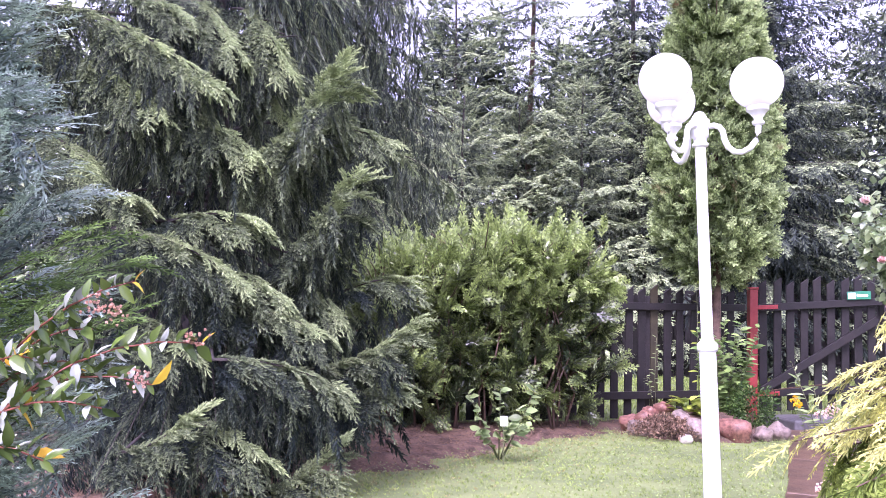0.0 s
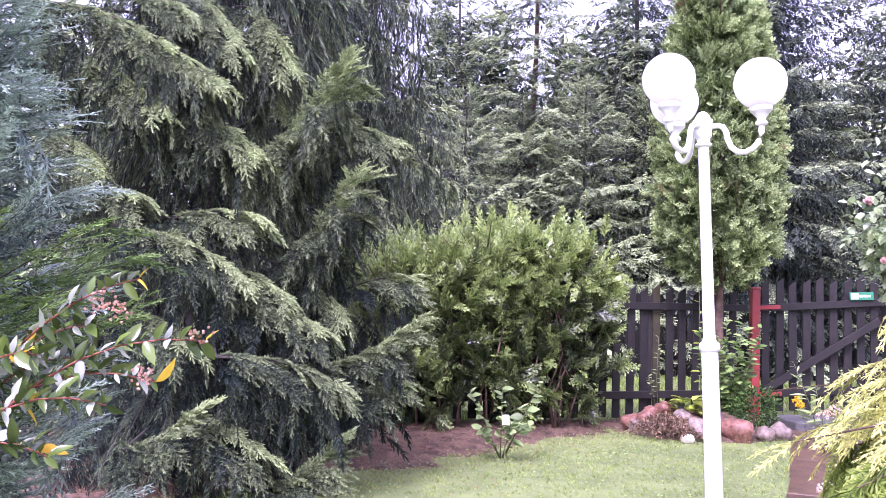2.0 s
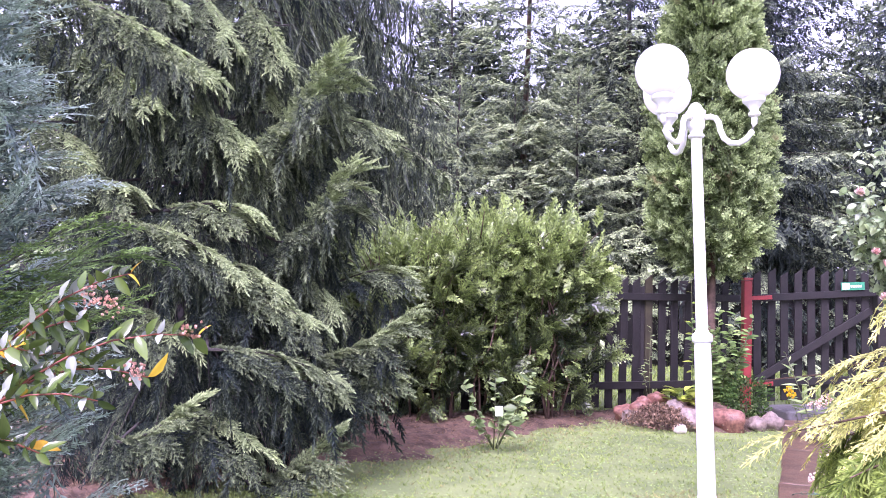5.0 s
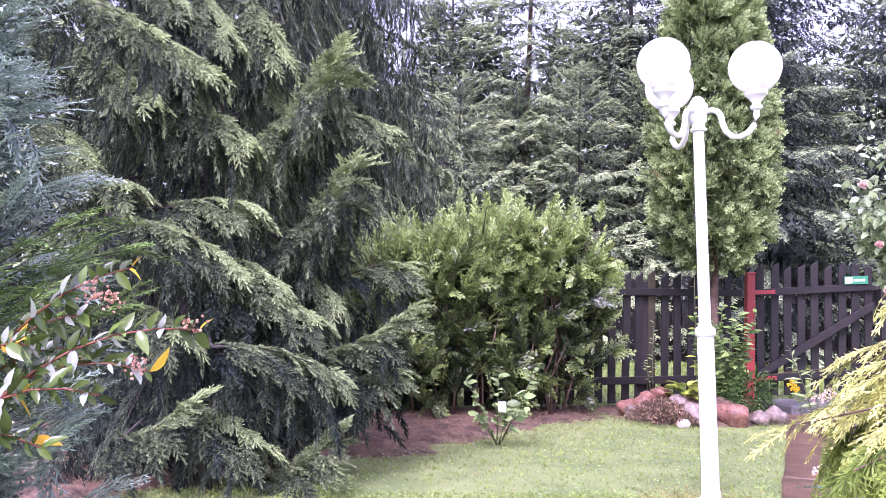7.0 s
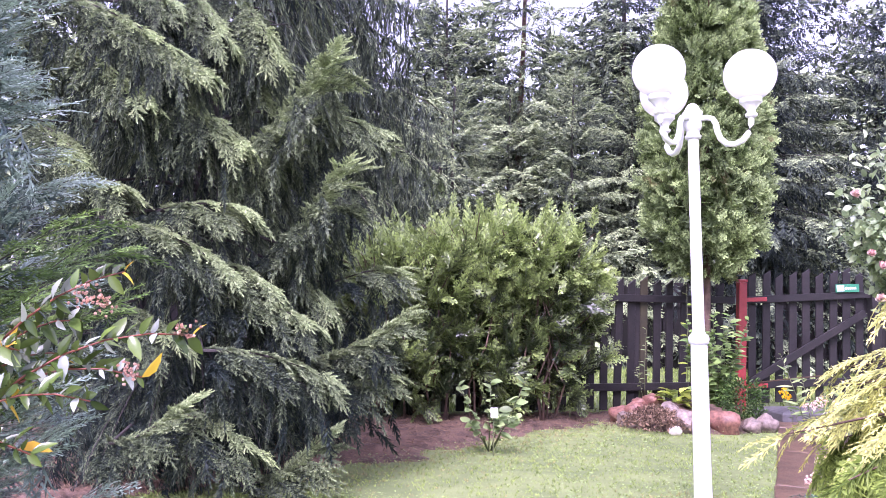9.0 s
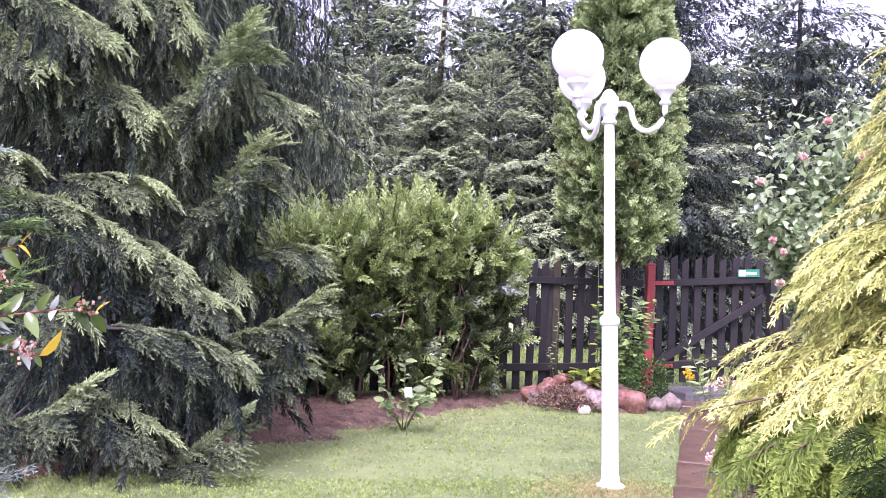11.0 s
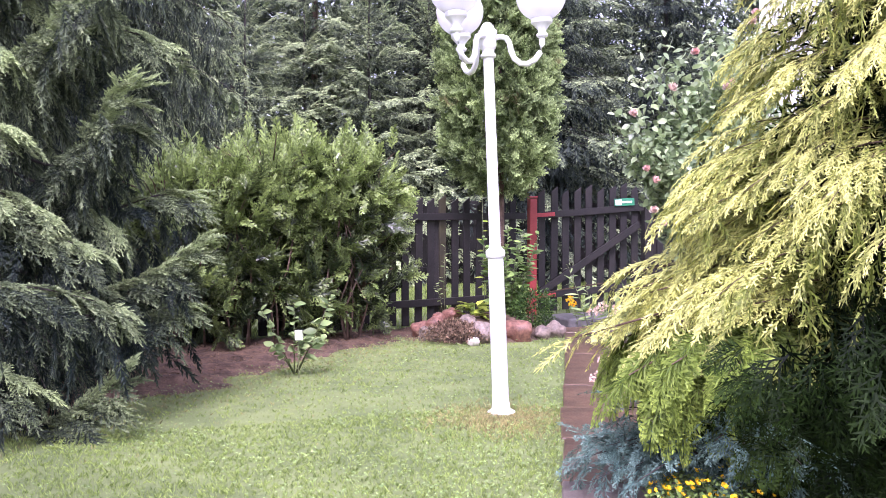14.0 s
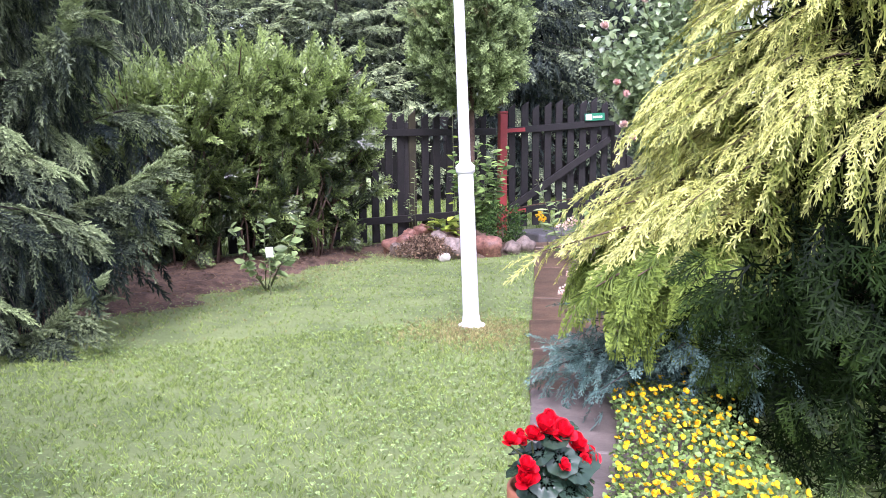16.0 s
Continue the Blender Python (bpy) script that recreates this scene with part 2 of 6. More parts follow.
M_fence_mossy = surface("mossy_dark_wood", (0.020, 0.016, 0.009), (0.065, 0.055, 0.022), 4, (0.5, 0.8), 0.5, 0.003, 60, vary=0.3)
M_redpaint = surface("red_paint", (0.230, 0.020, 0.022), (0.330, 0.038, 0.038), 9, (0.3, 0.5), 0.2, 0.002)
M_white = surface("white_lacquer", (0.76, 0.76, 0.76), (0.84, 0.84, 0.84), 5, (0.3, 0.45), 0.08, 0.002)
M_rubber = surface("black_rubber", (0.02, 0.02, 0.02), (0.035, 0.035, 0.035), 8, (0.4, 0.6), 0.1, 0.001)
M_stone_red = surface("reddish_granite", (0.095, 0.042, 0.030), (0.270, 0.130, 0.092), 34, (0.4, 0.7), 0.5, 0.006, 120)
M_stone_grey = surface("pinkish_grey_granite", (0.085, 0.066, 0.054), (0.260, 0.200, 0.165), 26, (0.4, 0.7), 0.5, 0.006, 120)
M_stone_pale = surface("pale_fieldstone", (0.420, 0.390, 0.330), (0.600, 0.570, 0.500), 8, (0.5, 0.75), 0.4, 0.005, 90)
M_terracotta = surface("terracotta", (0.330, 0.105, 0.055), (0.430, 0.165, 0.090), 9, (0.5, 0.7), 0.2, 0.003)
M_compost = surface("dark_compost", (0.012, 0.009, 0.007), (0.035, 0.026, 0.020), 40, (0.7, 0.9), 0.9, 0.008)
M_siding = surface("white_siding", (0.74, 0.74, 0.75), (0.82, 0.82, 0.83), 3, (0.4, 0.55), 0.1, 0.002)
M_sign = surface("green_sign_enamel", (0.012, 0.170, 0.085), (0.018, 0.215, 0.110), 9, (0.3, 0.45), 0.05, 0.001)
M_tag = surface("white_plastic", (0.72, 0.72, 0.70), (0.80, 0.80, 0.78), 9, (0.35, 0.5), 0.05, 0.001)

M_globe, gt, gp, gout = nodes_of("opal_glass")
gp.inputs["Base Color"].default_value = (0.86, 0.86, 0.86, 1)
gp.inputs["Roughness"].default_value = 0.12
gtr = gt.nodes.new("ShaderNodeBsdfTranslucent")
gtr.inputs[0].default_value = (0.92, 0.92, 0.92, 1)
gmix = gt.nodes.new("ShaderNodeMixShader")
gmix.inputs[0].default_value = 0.5
gt.links.new(gp.outputs[0], gmix.inputs[1])
gt.links.new(gtr.outputs[0], gmix.inputs[2])
gt.links.new(gmix.outputs[0], gout.inputs[0])


# ================= plant pieces =================
def leaf_shape(length=1.0, width=0.45, fold=0.12, curl=0.15):
    """An ovate leaf along x, folded along its midrib."""
    xs = np.array([0.0, 0.18, 0.45, 0.75, 1.0]) * length
    ws = np.array([0.03, 0.72, 1.0, 0.62, 0.0]) * width / 2
    z = -curl * (xs / length) ** 2 * length
    mid = np.stack([xs, 0 * xs, z], -1)
    lef = np.stack([xs[:4], ws[:4], z[:4] + fold * ws[:4] * 2], -1)
    rig = lef * [1, -1, 1]
    v = np.vstack([mid, lef, rig])
    f = []
    for k, o in ((5, 0), (9, 1)):
        for i in range(3):
            q = (i, i + 1, k + i + 1, k + i)
            f += [(q[0], q[1], q[2]), (q[0], q[2], q[3])] if o else [(q[0], q[2], q[1]), (q[0], q[3], q[2])]
        f.append((3, 4, k + 3) if o else (3, k + 3, 4))
    return v, np.array(f), np.concatenate([xs, xs[:4], xs[:4]]) / length * 0.4


def diamonds(base, way, length, width, normal, age0, age1, widest=0.45):
    """Flattened twigs: one lozenge for each base, all arrays of n."""
    n = len(base)
    way = unit(way)
    side = unit(np.cross(normal, way))
    length, width = np.broadcast_to(length, (n,))[:, None], np.broadcast_to(width, (n,))[:, None]
    mid = base + way * length * widest
    v = np.stack([base, mid + side * width / 2, base + way * length, mid - side * width / 2], 1).reshape(-1, 3)
    k = np.arange(n)[:, None] * 4
    f = np.concatenate([k + [0, 2, 1], k + [0, 3, 2]], 1).reshape(-1, 3)
    a = np.stack([np.broadcast_to(age0, (n,)), np.broadcast_to((np.asarray(age0) + age1) / 2, (n,)), np.broadcast_to(age1, (n,)), np.broadcast_to((np.asarray(age0) + age1) / 2, (n,))], 1).reshape(-1)
    return v, f, a


def spikes(base, way, length, width, normal, age0, age1):
    """Finer twigs: one pointed blade for each base."""
    n = len(base)
    way = unit(way)
    side = unit(np.cross(normal, way)) * np.broadcast_to(width, (n,))[:, None] / 2
    tip = base + way * np.broadcast_to(length, (n,))[:, None]
    v = np.stack([base - side, base + side, tip], 1).reshape(-1, 3)
    return v, np.arange(3 * n).reshape(-1, 3), np.stack([age0, age0, age1], 1).reshape(-1)


def frond(rng, sides=9, reach=0.45, subs=4, width=0.05, angle=42, bend=0.2, taper=0.8, wave=0.06, spiky=False):
    """A flat scale-leaved spray of length 1 along x, in the xy plane."""
    base, way, length, ages = [], [], [], []
    for s in np.linspace(0, 0.75, 3):
        base.append((s, 0, 0)), way.append((1, rng.normal(0, 0.04), 0)), length.append(0.36), ages.append(s * 0.5)
    for i, s in enumerate(np.linspace(0.06, 0.93, sides)):
        sg = 1 if i % 2 else -1
        l = reach * (1 - s) ** taper + 0.10
        a = radians(angle + rng.normal(0, 6)) * sg
        d = np.array([math.cos(a), math.sin(a), rng.normal(0, wave)])
        b = np.array([s, 0, 0])
        base.append(b), way.append(d), length.append(l), ages.append(0.2 + 0.4 * s)
        for j in range(subs):
            u = (j + 0.7) / (subs + 0.3)
            a2 = a + radians(38 + rng.normal(0, 7)) * (1 if j % 2 else -1)
            base.append(b + d * l * u * 0.9), way.append((math.cos(a2), math.sin(a2), rng.normal(0, wave * 2)))
            length.append(l * 0.42 * (1.15 - u) + 0.045), ages.append(0.35 + 0.35 * s + 0.2 * u)
    base, way, ages = np.array(base, float), np.array(way, float), np.array(ages)
    nrm = np.tile([0, 0, 1.0], (len(base), 1)) + rng.normal(0, 0.35, (len(base), 3))
    v, f, a = (spikes if spiky else diamonds)(base, way, np.array(length), width, nrm, ages * 0.8, np.minimum(ages + 0.25, 1))
    v[:, 2] -= bend * v[:, 0] ** 2 + 0.12 * v[:, 1] ** 2
    return v, f, a


def trunk_mesh(name, at, height, r0, material, sides=10, wob=0.03):
    zs = np.linspace(-0.05, height, 12)
    pts = np.stack([at[0] + wob * np.sin(zs * 1.3), at[1] + wob * np.cos(zs * 1.1), zs], -1)
    rr = r0 * (1 - np.clip(zs / height, 0, 1)) ** 0.8 + 0.012
    rr[0] *= 1.35
    return to_mesh(name, (tube(pts, rr, sides), material), smooth=True)


def pose_along(start, way, roll, size):
    x = Vector(way).normalized()
    y = Vector((0, 0, 1)).cross(x).normalized()
    m = Matrix((x, y, x.cross(y))).transposed().to_4x4()
    return Matrix.Translation(start) @ m @ Matrix.Rotation(roll, 4, "X") @ Matrix.Scale(size, 4)


# ================= ground =================
def soil_line(x):
    """Where the lawn gives way to bare soil under the trees."""
    return 4.62 + 1.05 * x


def fence_line(x):
    return 7.35 + 0.30 * (x - 3.10)


PATH_WAY, PATH_SIDE = np.array([0.414, 0.910, 0]), np.array([0.910, -0.414, 0])


def sheet(name, xs, ys, height, material):
    """A height field over a grid."""
    gx, gy = np.meshgrid(xs, ys)
    v = np.stack([gx, gy, height(gx, gy)], -1).reshape(-1, 3)
    nx = len(xs)
    k = (np.arange(len(ys) - 1)[:, None] * nx + np.arange(nx - 1)).ravel()[:, None]
    f = np.concatenate([k + [0, 1, nx + 1], k + [0, nx + 1, nx]], 1).reshape(-1, 3)
    return to_mesh(name, ((v, f, np.zeros(len(v))), material), smooth=True)


def ripple(x, y, k=1.0):
    return np.sin(x * 3.1 * k + 1.3 * np.sin(y * 2.3 * k)) * np.cos(y * 2.7 * k + np.sin(x * 1.9 * k))


reach = np.concatenate([-np.geomspace(300, 9, 14), np.linspace(-8, 14, 111), np.geomspace(15, 300, 14)])
ground = tagged(new("ground", sheet("ground", reach, reach, lambda x, y: np.where((abs(x - 3) < 11) & (abs(y - 3) < 11), 0.008 * ripple(x, y), 0) - 0.008, M_ground)), kind="structure")


def soil_height(x, y):
    inside = np.minimum(np.minimum((y - soil_line(x)) + 0.22 * ripple(x, y, 1.7), fence_line(x) + 0.1 - y), x + 4.2)
    return np.clip(inside * 0.10 - 0.012, -0.06, 0.035) + 0.012 * ripple(x, y, 5)


soil = tagged(new("soil_bed", sheet("soil_bed", np.linspace(-4.3, 2.1, 130), np.linspace(-0.3, 7.2, 150), soil_height, M_soil)), "bare reddish-brown soil strewn with needles under trees", "soil", kind="structure")

# ---- paving slabs of the path
path = tagged(new("path"), "narrow garden path of wet brown slabs", "path", kind="structure")
for i in range(10):
    s = 1.42 + 0.60 * i
    bm = block(0.596, 0.50, 0.05)
    for v in bm.verts:
        v.co.x += RNG.normal(0, 0.004)
        v.co.y += RNG.normal(0, 0.004)
    c = PATH_WAY * (s + 0.30) + PATH_SIDE * (0.345 + RNG.normal(0, 0.004))
    m = Matrix.Translation((c[0], c[1], -0.012 + RNG.normal(0, 0.002))) @ Matrix.Rotation(math.atan2(0.910, 0.414) + RNG.normal(0, 0.006), 4, "Z") @ Matrix.Rotation(RNG.normal(0, 0.004), 4, "Y")
    part("slab", shaped("slab", bm, M_slab_grey if i < 2 else M_slab, bevel=0.008), path, m)

step = tagged(new("gate_step", shaped("gate_step", block(0.56, 0.42, 0.10), M_step, bevel=0.02)), "dark grey stone step before the gate", "step", kind="structure")
step.matrix_basis = pose(3.30, 6.72, 0.045, 0, 0, 14)


# ================= fence and gate =================
def picket_mesh(height, width=0.073, slant=0.05):
    bm = block(width, 0.018, height, (0, 0, height / 2))
    for v in bm.verts:
        if v.co.z > height * 0.9 and v.co.x < 0:
            v.co.z -= slant
    bmesh.ops.bevel(bm, geom=list(bm.edges), offset=0.003, segments=1, affect="EDGES")
    return bm


PICKETS = [shaped("picket", picket_mesh(h), mat) for h, mat in ((1.15, M_fence), (1.18, M_fence_mossy), (1.13, M_fence))]
TALL = [shaped("picket", picket_mesh(h), M_fence) for h in (1.22, 1.24, 1.20)]


def fence_run(name, label, x0, x1, line, z0, z1, rails, meshes, pitch, tilt):
    """A picket fence along a line; rails: heights at both ends."""
    ob = thing(name, (x0, line(x0), 0), label, "fence")
    n = int((x1 - x0) / math.cos(tilt) / pitch * math.cos(tilt))
    for i in range(n):
        x = x0 + pitch * (i + 0.5)
        u = (x - x0) / (x1 - x0)
        m = Matrix.Translation((x, line(x) + 0.002, z0 + (z1 - z0) * u + RNG.normal(0, 0.006))) @ Matrix.Rotation(tilt, 4, "Z") @ Matrix.Rotation(RNG.normal(0, 0.007), 4, "Y")
        part("picket", meshes[int(RNG.integers(len(meshes)))], ob, m)
    for za, zb in rails:
        a, b = Vector((x0, line(x0) - 0.028, za)), Vector((x1, line(x1) - 0.028, zb))
        bm = block((b - a).length, 0.036, 0.065)
        part("rail", shaped("rail", bm, M_fence, bevel=0.004), ob, pose_along((a + b) / 2, b - a, 0, 1))
    x = x0
    while x < x1 - 0.2:
        part("post", shaped("post", block(0.085, 0.085, 1.12, (0, 0, 0.56)), M_fence, bevel=0.006), ob, Matrix.Translation((x, line(x) + 0.065, -0.02)))
        x += 2.0
    return ob


fence_run("picket_fence", "dark brown picket fence with slanted tops and mossy boards", -4.0, 2.99, fence_line, 0.0, 0.04, ((0.16, 0.235), (0.93, 1.02)), PICKETS, 0.128, math.atan(0.30))
fence_run("picket_fence", "dark brown picket fence running on beyond the gate", 4.45, 5.0, lambda x: 7.35 + 0 * x, 0.06, 0.06, ((0.30, 0.30), (1.10, 1.10)), TALL, 0.128, 0.0)
fence_run("neighbour_fence", "dark plank fence at the far side of the lawn", -2.0, 10.0, lambda x: 12.6 + 0 * x, 0.0, 0.0, ((0.25, 0.25), (1.0, 1.0)), [shaped("plank", picket_mesh(1.35, 0.15, 0.0), M_fence)], 0.165, 0.0)

gate = thing("garden_gate", (3.10, 7.33, 0.06), "closed dark brown picket gate with a diagonal brace", "gate")
for i in range(9):
    x = 3.185 + 0.128 * i
    part("picket", TALL[i % 3], gate, Matrix.Translation((x, 7.335, 0.07 + 0.008 * i)) @ Matrix.Rotation(RNG.normal(0, 0.006), 4, "Y"))
for name, a, b in (("rail", (3.12, 7.30, 0.235), (4.29, 7.30, 0.31)), ("rail", (3.12, 7.30, 1.025), (4.29, 7.30, 1.115)), ("brace", (3.15, 7.272, 0.27), (4.23, 7.272, 0.94))):
    a, b = Vector(a), Vector(b)
    part(name, shaped(name, block((b - a).length, 0.030, 0.068), M_fence, bevel=0.004), gate, pose_along((a + b) / 2, b - a, 0, 1))
for z in (0.235, 1.03):
    part("hinge_strap", shaped("hinge_strap", block(0.20, 0.006, 0.038), M_redpaint, bevel=0.002), gate, pose(3.20, 7.278 if z > 0.5 else 7.252, z + 0.004, 0, -3.5, 0), "red painted iron strap")
part("string", to_mesh("string", (tube([(3.11, 7.20, 0.26), (3.40, 7.16, 0.31), (3.75, 7.10, 0.36)], 0.006, 5), M_litter)), gate, label="thin dry cane tied to the gate")

post = thing("gate_post", (3.065, 7.33, 0), "red painted square steel gate post", "post")
part("shaft", shaped("shaft", block(0.076, 0.076, 1.22, (0, 0, 0.60)), M_redpaint, bevel=0.004), post, pose(3.065, 7.31, -0.02, 0, 0.4, 0))
part("cap", shaped("cap", block(0.086, 0.086, 0.024), M_redpaint, bevel=0.004), post, pose(3.073, 7.31, 1.205))
far_post = thing("gate_post", (4.35, 7.33, 0), "dark wooden post on the latch side of the gate", "post")
part("shaft", shaped("shaft", block(0.09, 0.09, 1.20, (0, 0, 0.60)), M_fence, bevel=0.006), far_post, pose(4.35, 7.33, -0.02))

sign = thing("gate_sign", (4.06, 7.262, 1.165), "small green sign with a white picture fixed on the gate", "sign")
part("plate", shaped("plate", block(0.225, 0.006, 0.075), M_sign, bevel=0.002), sign, pose(4.06, 7.272, 1.165, 0, -3, 0))
part("picture", shaped("picture", block(0.070, 0.003, 0.055), M_tag, bevel=0.001), sign, pose(3.992, 7.266, 1.161, 0, -3, 0))
for k in range(5):
    part("bar", shaped("bar", block(0.016, 0.003, 0.022), M_tag), sign, pose(4.045 + 0.022 * k, 7.266, 1.164 + 0.001 * k, 0, -3, 0))


# ================= street lamp on the lawn =================
lamp = thing("garden_lamp", (1.35, 3.45, 0), "white three-armed garden lamp with opal globes on the lawn", "lamp")
LEAN = Matrix.Translation((1.35, 3.45, 0)) @ Matrix.Rotation(-math.atan2(0.07, 1.85), 4, "Y")
part("base", shaped("base", lathe([(0.068, -0.02), (0.068, 0.007), (0.064, 0.013), (0.048, 0.020), (0.044, 0.030), (0.043, 0.052), (0.0408, 0.058), (0.0402, 0.125)]), M_white, True), lamp, LEAN)
part("lower_pole", shaped("lower_pole", lathe([(0.040, 0.11), (0.0375, 0.76)]), M_white, True), lamp, LEAN)
part("collar", shaped("collar", lathe([(0.0375, 0.752), (0.045, 0.757), (0.047, 0.772), (0.047, 0.782), (0.043, 0.792), (0.032, 0.800), (0.0275, 0.812)]), M_white, True), lamp, LEAN)
part("upper_pole", shaped("upper_pole", lathe([(0.0275, 0.80), (0.0245, 1.715)]), M_white, True), lamp, LEAN)
part("capital", shaped("capital", lathe([(0.0245, 1.705), (0.036, 1.708), (0.038, 1.720), (0.029, 1.728), (0.030, 1.745), (0.038, 1.752), (0.041, 1.765), (0.041, 1.815), (0.046, 1.820), (0.046, 1.832), (0.036, 1.840), (0.030, 1.855), (0.018, 1.870), (0.004, 1.876)]), M_white, True), lamp, LEAN)
arm_pts = np.array([(0.035, 0, 1.800), (0.065, 0, 1.803), (0.088, 0, 1.795), (0.102, 0, 1.772), (0.108, 0, 1.735), (0.122, 0, 1.698), (0.150, 0, 1.672), (0.185, 0, 1.668), (0.220, 0, 1.685), (0.245, 0, 1.718), (0.256, 0, 1.755), (0.258, 0, 1.800)])
arm_me = to_mesh("arm", (tube(arm_pts, 0.0135, 12), M_white), smooth=True)
cup_me = shaped("cup", lathe([(0.014, 1.785), (0.026, 1.792), (0.028, 1.802), (0.018, 1.812), (0.020, 1.822), (0.038, 1.845), (0.046, 1.852), (0.050, 1.855), (0.050, 1.878), (0.044, 1.882)]), M_white, True)
ring_me = shaped("gasket", lathe([(0.044, 1.881), (0.0475, 1.882), (0.0475, 1.888), (0.044, 1.890)]), M_rubber, True)
bm = bmesh.new()
bmesh.ops.create_uvsphere(bm, u_segments=40, v_segments=24, radius=0.118)
globe_me = shaped("globe", bm, M_globe, True)
for ang in (338, 218, 102):
    m = LEAN @ Matrix.Rotation(radians(ang), 4, "Z")
    out = m @ Matrix.Translation((0.258, 0, 0))
    part("arm", arm_me, lamp, m)
    cup = part("cup", cup_me, lamp, out)
    part("gasket", ring_me, cup, out, "thin dark rubber ring")
    part("globe", globe_me, lamp, out @ Matrix.Translation((0, 0, 1.984)), "white opal glass globe")


# ================= large spruce =================
RS = np.random.default_rng(3)


def shoot(rng, needles=16, reach=0.30, width=0.110):
    """A spruce shoot of length 1 along x: needles combed to both sides and forward, a few standing up."""
    u = np.linspace(0.0, 0.97, needles)
    phi = np.where(np.arange(needles) % 3 == 2, math.pi / 2, np.where(np.arange(needles) % 3 == 1, math.pi, 0.0)) + rng.normal(0, 0.45, needles)
    radial = np.stack([0 * phi, np.cos(phi), np.sin(phi)], -1)
    q = np.stack([u, 0 * u, 0 * u], -1)
    w = unit(np.array([0.75, 0, 0]) + radial * (1.05 - 0.7 * u[:, None] ** 3) + rng.normal(0, 0.10, (needles, 3)))
    flat = unit(np.cross(w, np.cross(w, radial) + rng.normal(0, 0.5, (needles, 3)))) * width / 2
    tip = q + w * reach * rng.uniform(0.8, 1.15, (needles, 1)) * (1.0 - 0.25 * u[:, None])
    v = np.stack([q - flat, q + flat, tip], 1).reshape(-1, 3)
    a = np.repeat(0.02 + 0.25 * u, 3) + np.tile([0.0, 0.0, 0.34], needles)
    core = diamonds(np.zeros((2, 3)), np.tile([1.0, 0, 0], (2, 1)), 1.02, 0.17, np.array([[0, 0, 1.0], [0, 1.0, 0]]), 0.0, 0.40, 0.6)
    return merge([(v, np.arange(3 * needles).reshape(-1, 3), a), core])


def plain_shoot(rng, width=0.30):
    """The same shoot as it shows from far away: one blade folded over its twig like a roof, blunt at the tip."""
    w, x, drop = width * rng.uniform(0.8, 1.15) / 2, rng.uniform(0.5, 0.68), width * rng.uniform(0.25, 0.5)
    v = np.array([[0, 0, 0], [x, w, -drop], [1, 0, 0.02], [x, -w, -drop]])
    return v, np.array([[0, 2, 1], [0, 3, 2]]), np.array([0.0, 0.22, 0.55, 0.22])


def spray(rng, shoots, pairs=7, bend=0.4, first=0.36, last=0.24, angle=50):
    """A flat spruce twig of length 1 along x, shoots in pairs to both its sides, bending down to its tip."""
    items = []
    for k in range(pairs):
        s = 0.08 + 0.80 * (k + rng.uniform(-0.15, 0.15)) / pairs
        for sg in (-1, 1):
            a = radians(rng.normal(angle - 14 * s, 6)) * sg
            items.append(((s + 0.02 * sg, 0, -bend * s * s), (math.cos(a), math.sin(a), -bend * 1.3 * s + rng.normal(0, 0.10) - 0.08), (first + (last - first) * s) * rng.uniform(0.8, 1.2) * (0.6 if k == 0 else 1), 0.06 * s))
    items.append(((0.80, 0, -bend * 0.64), (1.0, 0, -bend * 1.5), 0.30, 0.10))
    items.append(((0.45, 0, -bend * 0.20), (1.0, 0, -bend * 0.9), 0.38, 0.02))
    place, way = np.array([i[0] for i in items], float), np.array([i[1] for i in items], float)
    return mixed(shoots, place, turns(way, np.array([0, 0, 1.0]) + rng.normal(0, 0.2, place.shape)), np.array([i[2] for i in items]), np.array([i[3] for i in items]))


SHOOTS = [shoot(RS) for _ in range(6)]
THRIFTY = [shoot(RS, 9, 0.34, 0.12) for _ in range(5)]
TWIGS = [spray(RS, SHOOTS, 6, b) for b in (0.15, 0.25, 0.35, 0.45, 0.55, 0.30)]
HANGING = [spray(RS, THRIFTY, 7, b, 0.24, 0.17, 34) for b in (0.05, 0.1, 0.15, 0.2)]
UP = np.array([0, 0, 1.0])


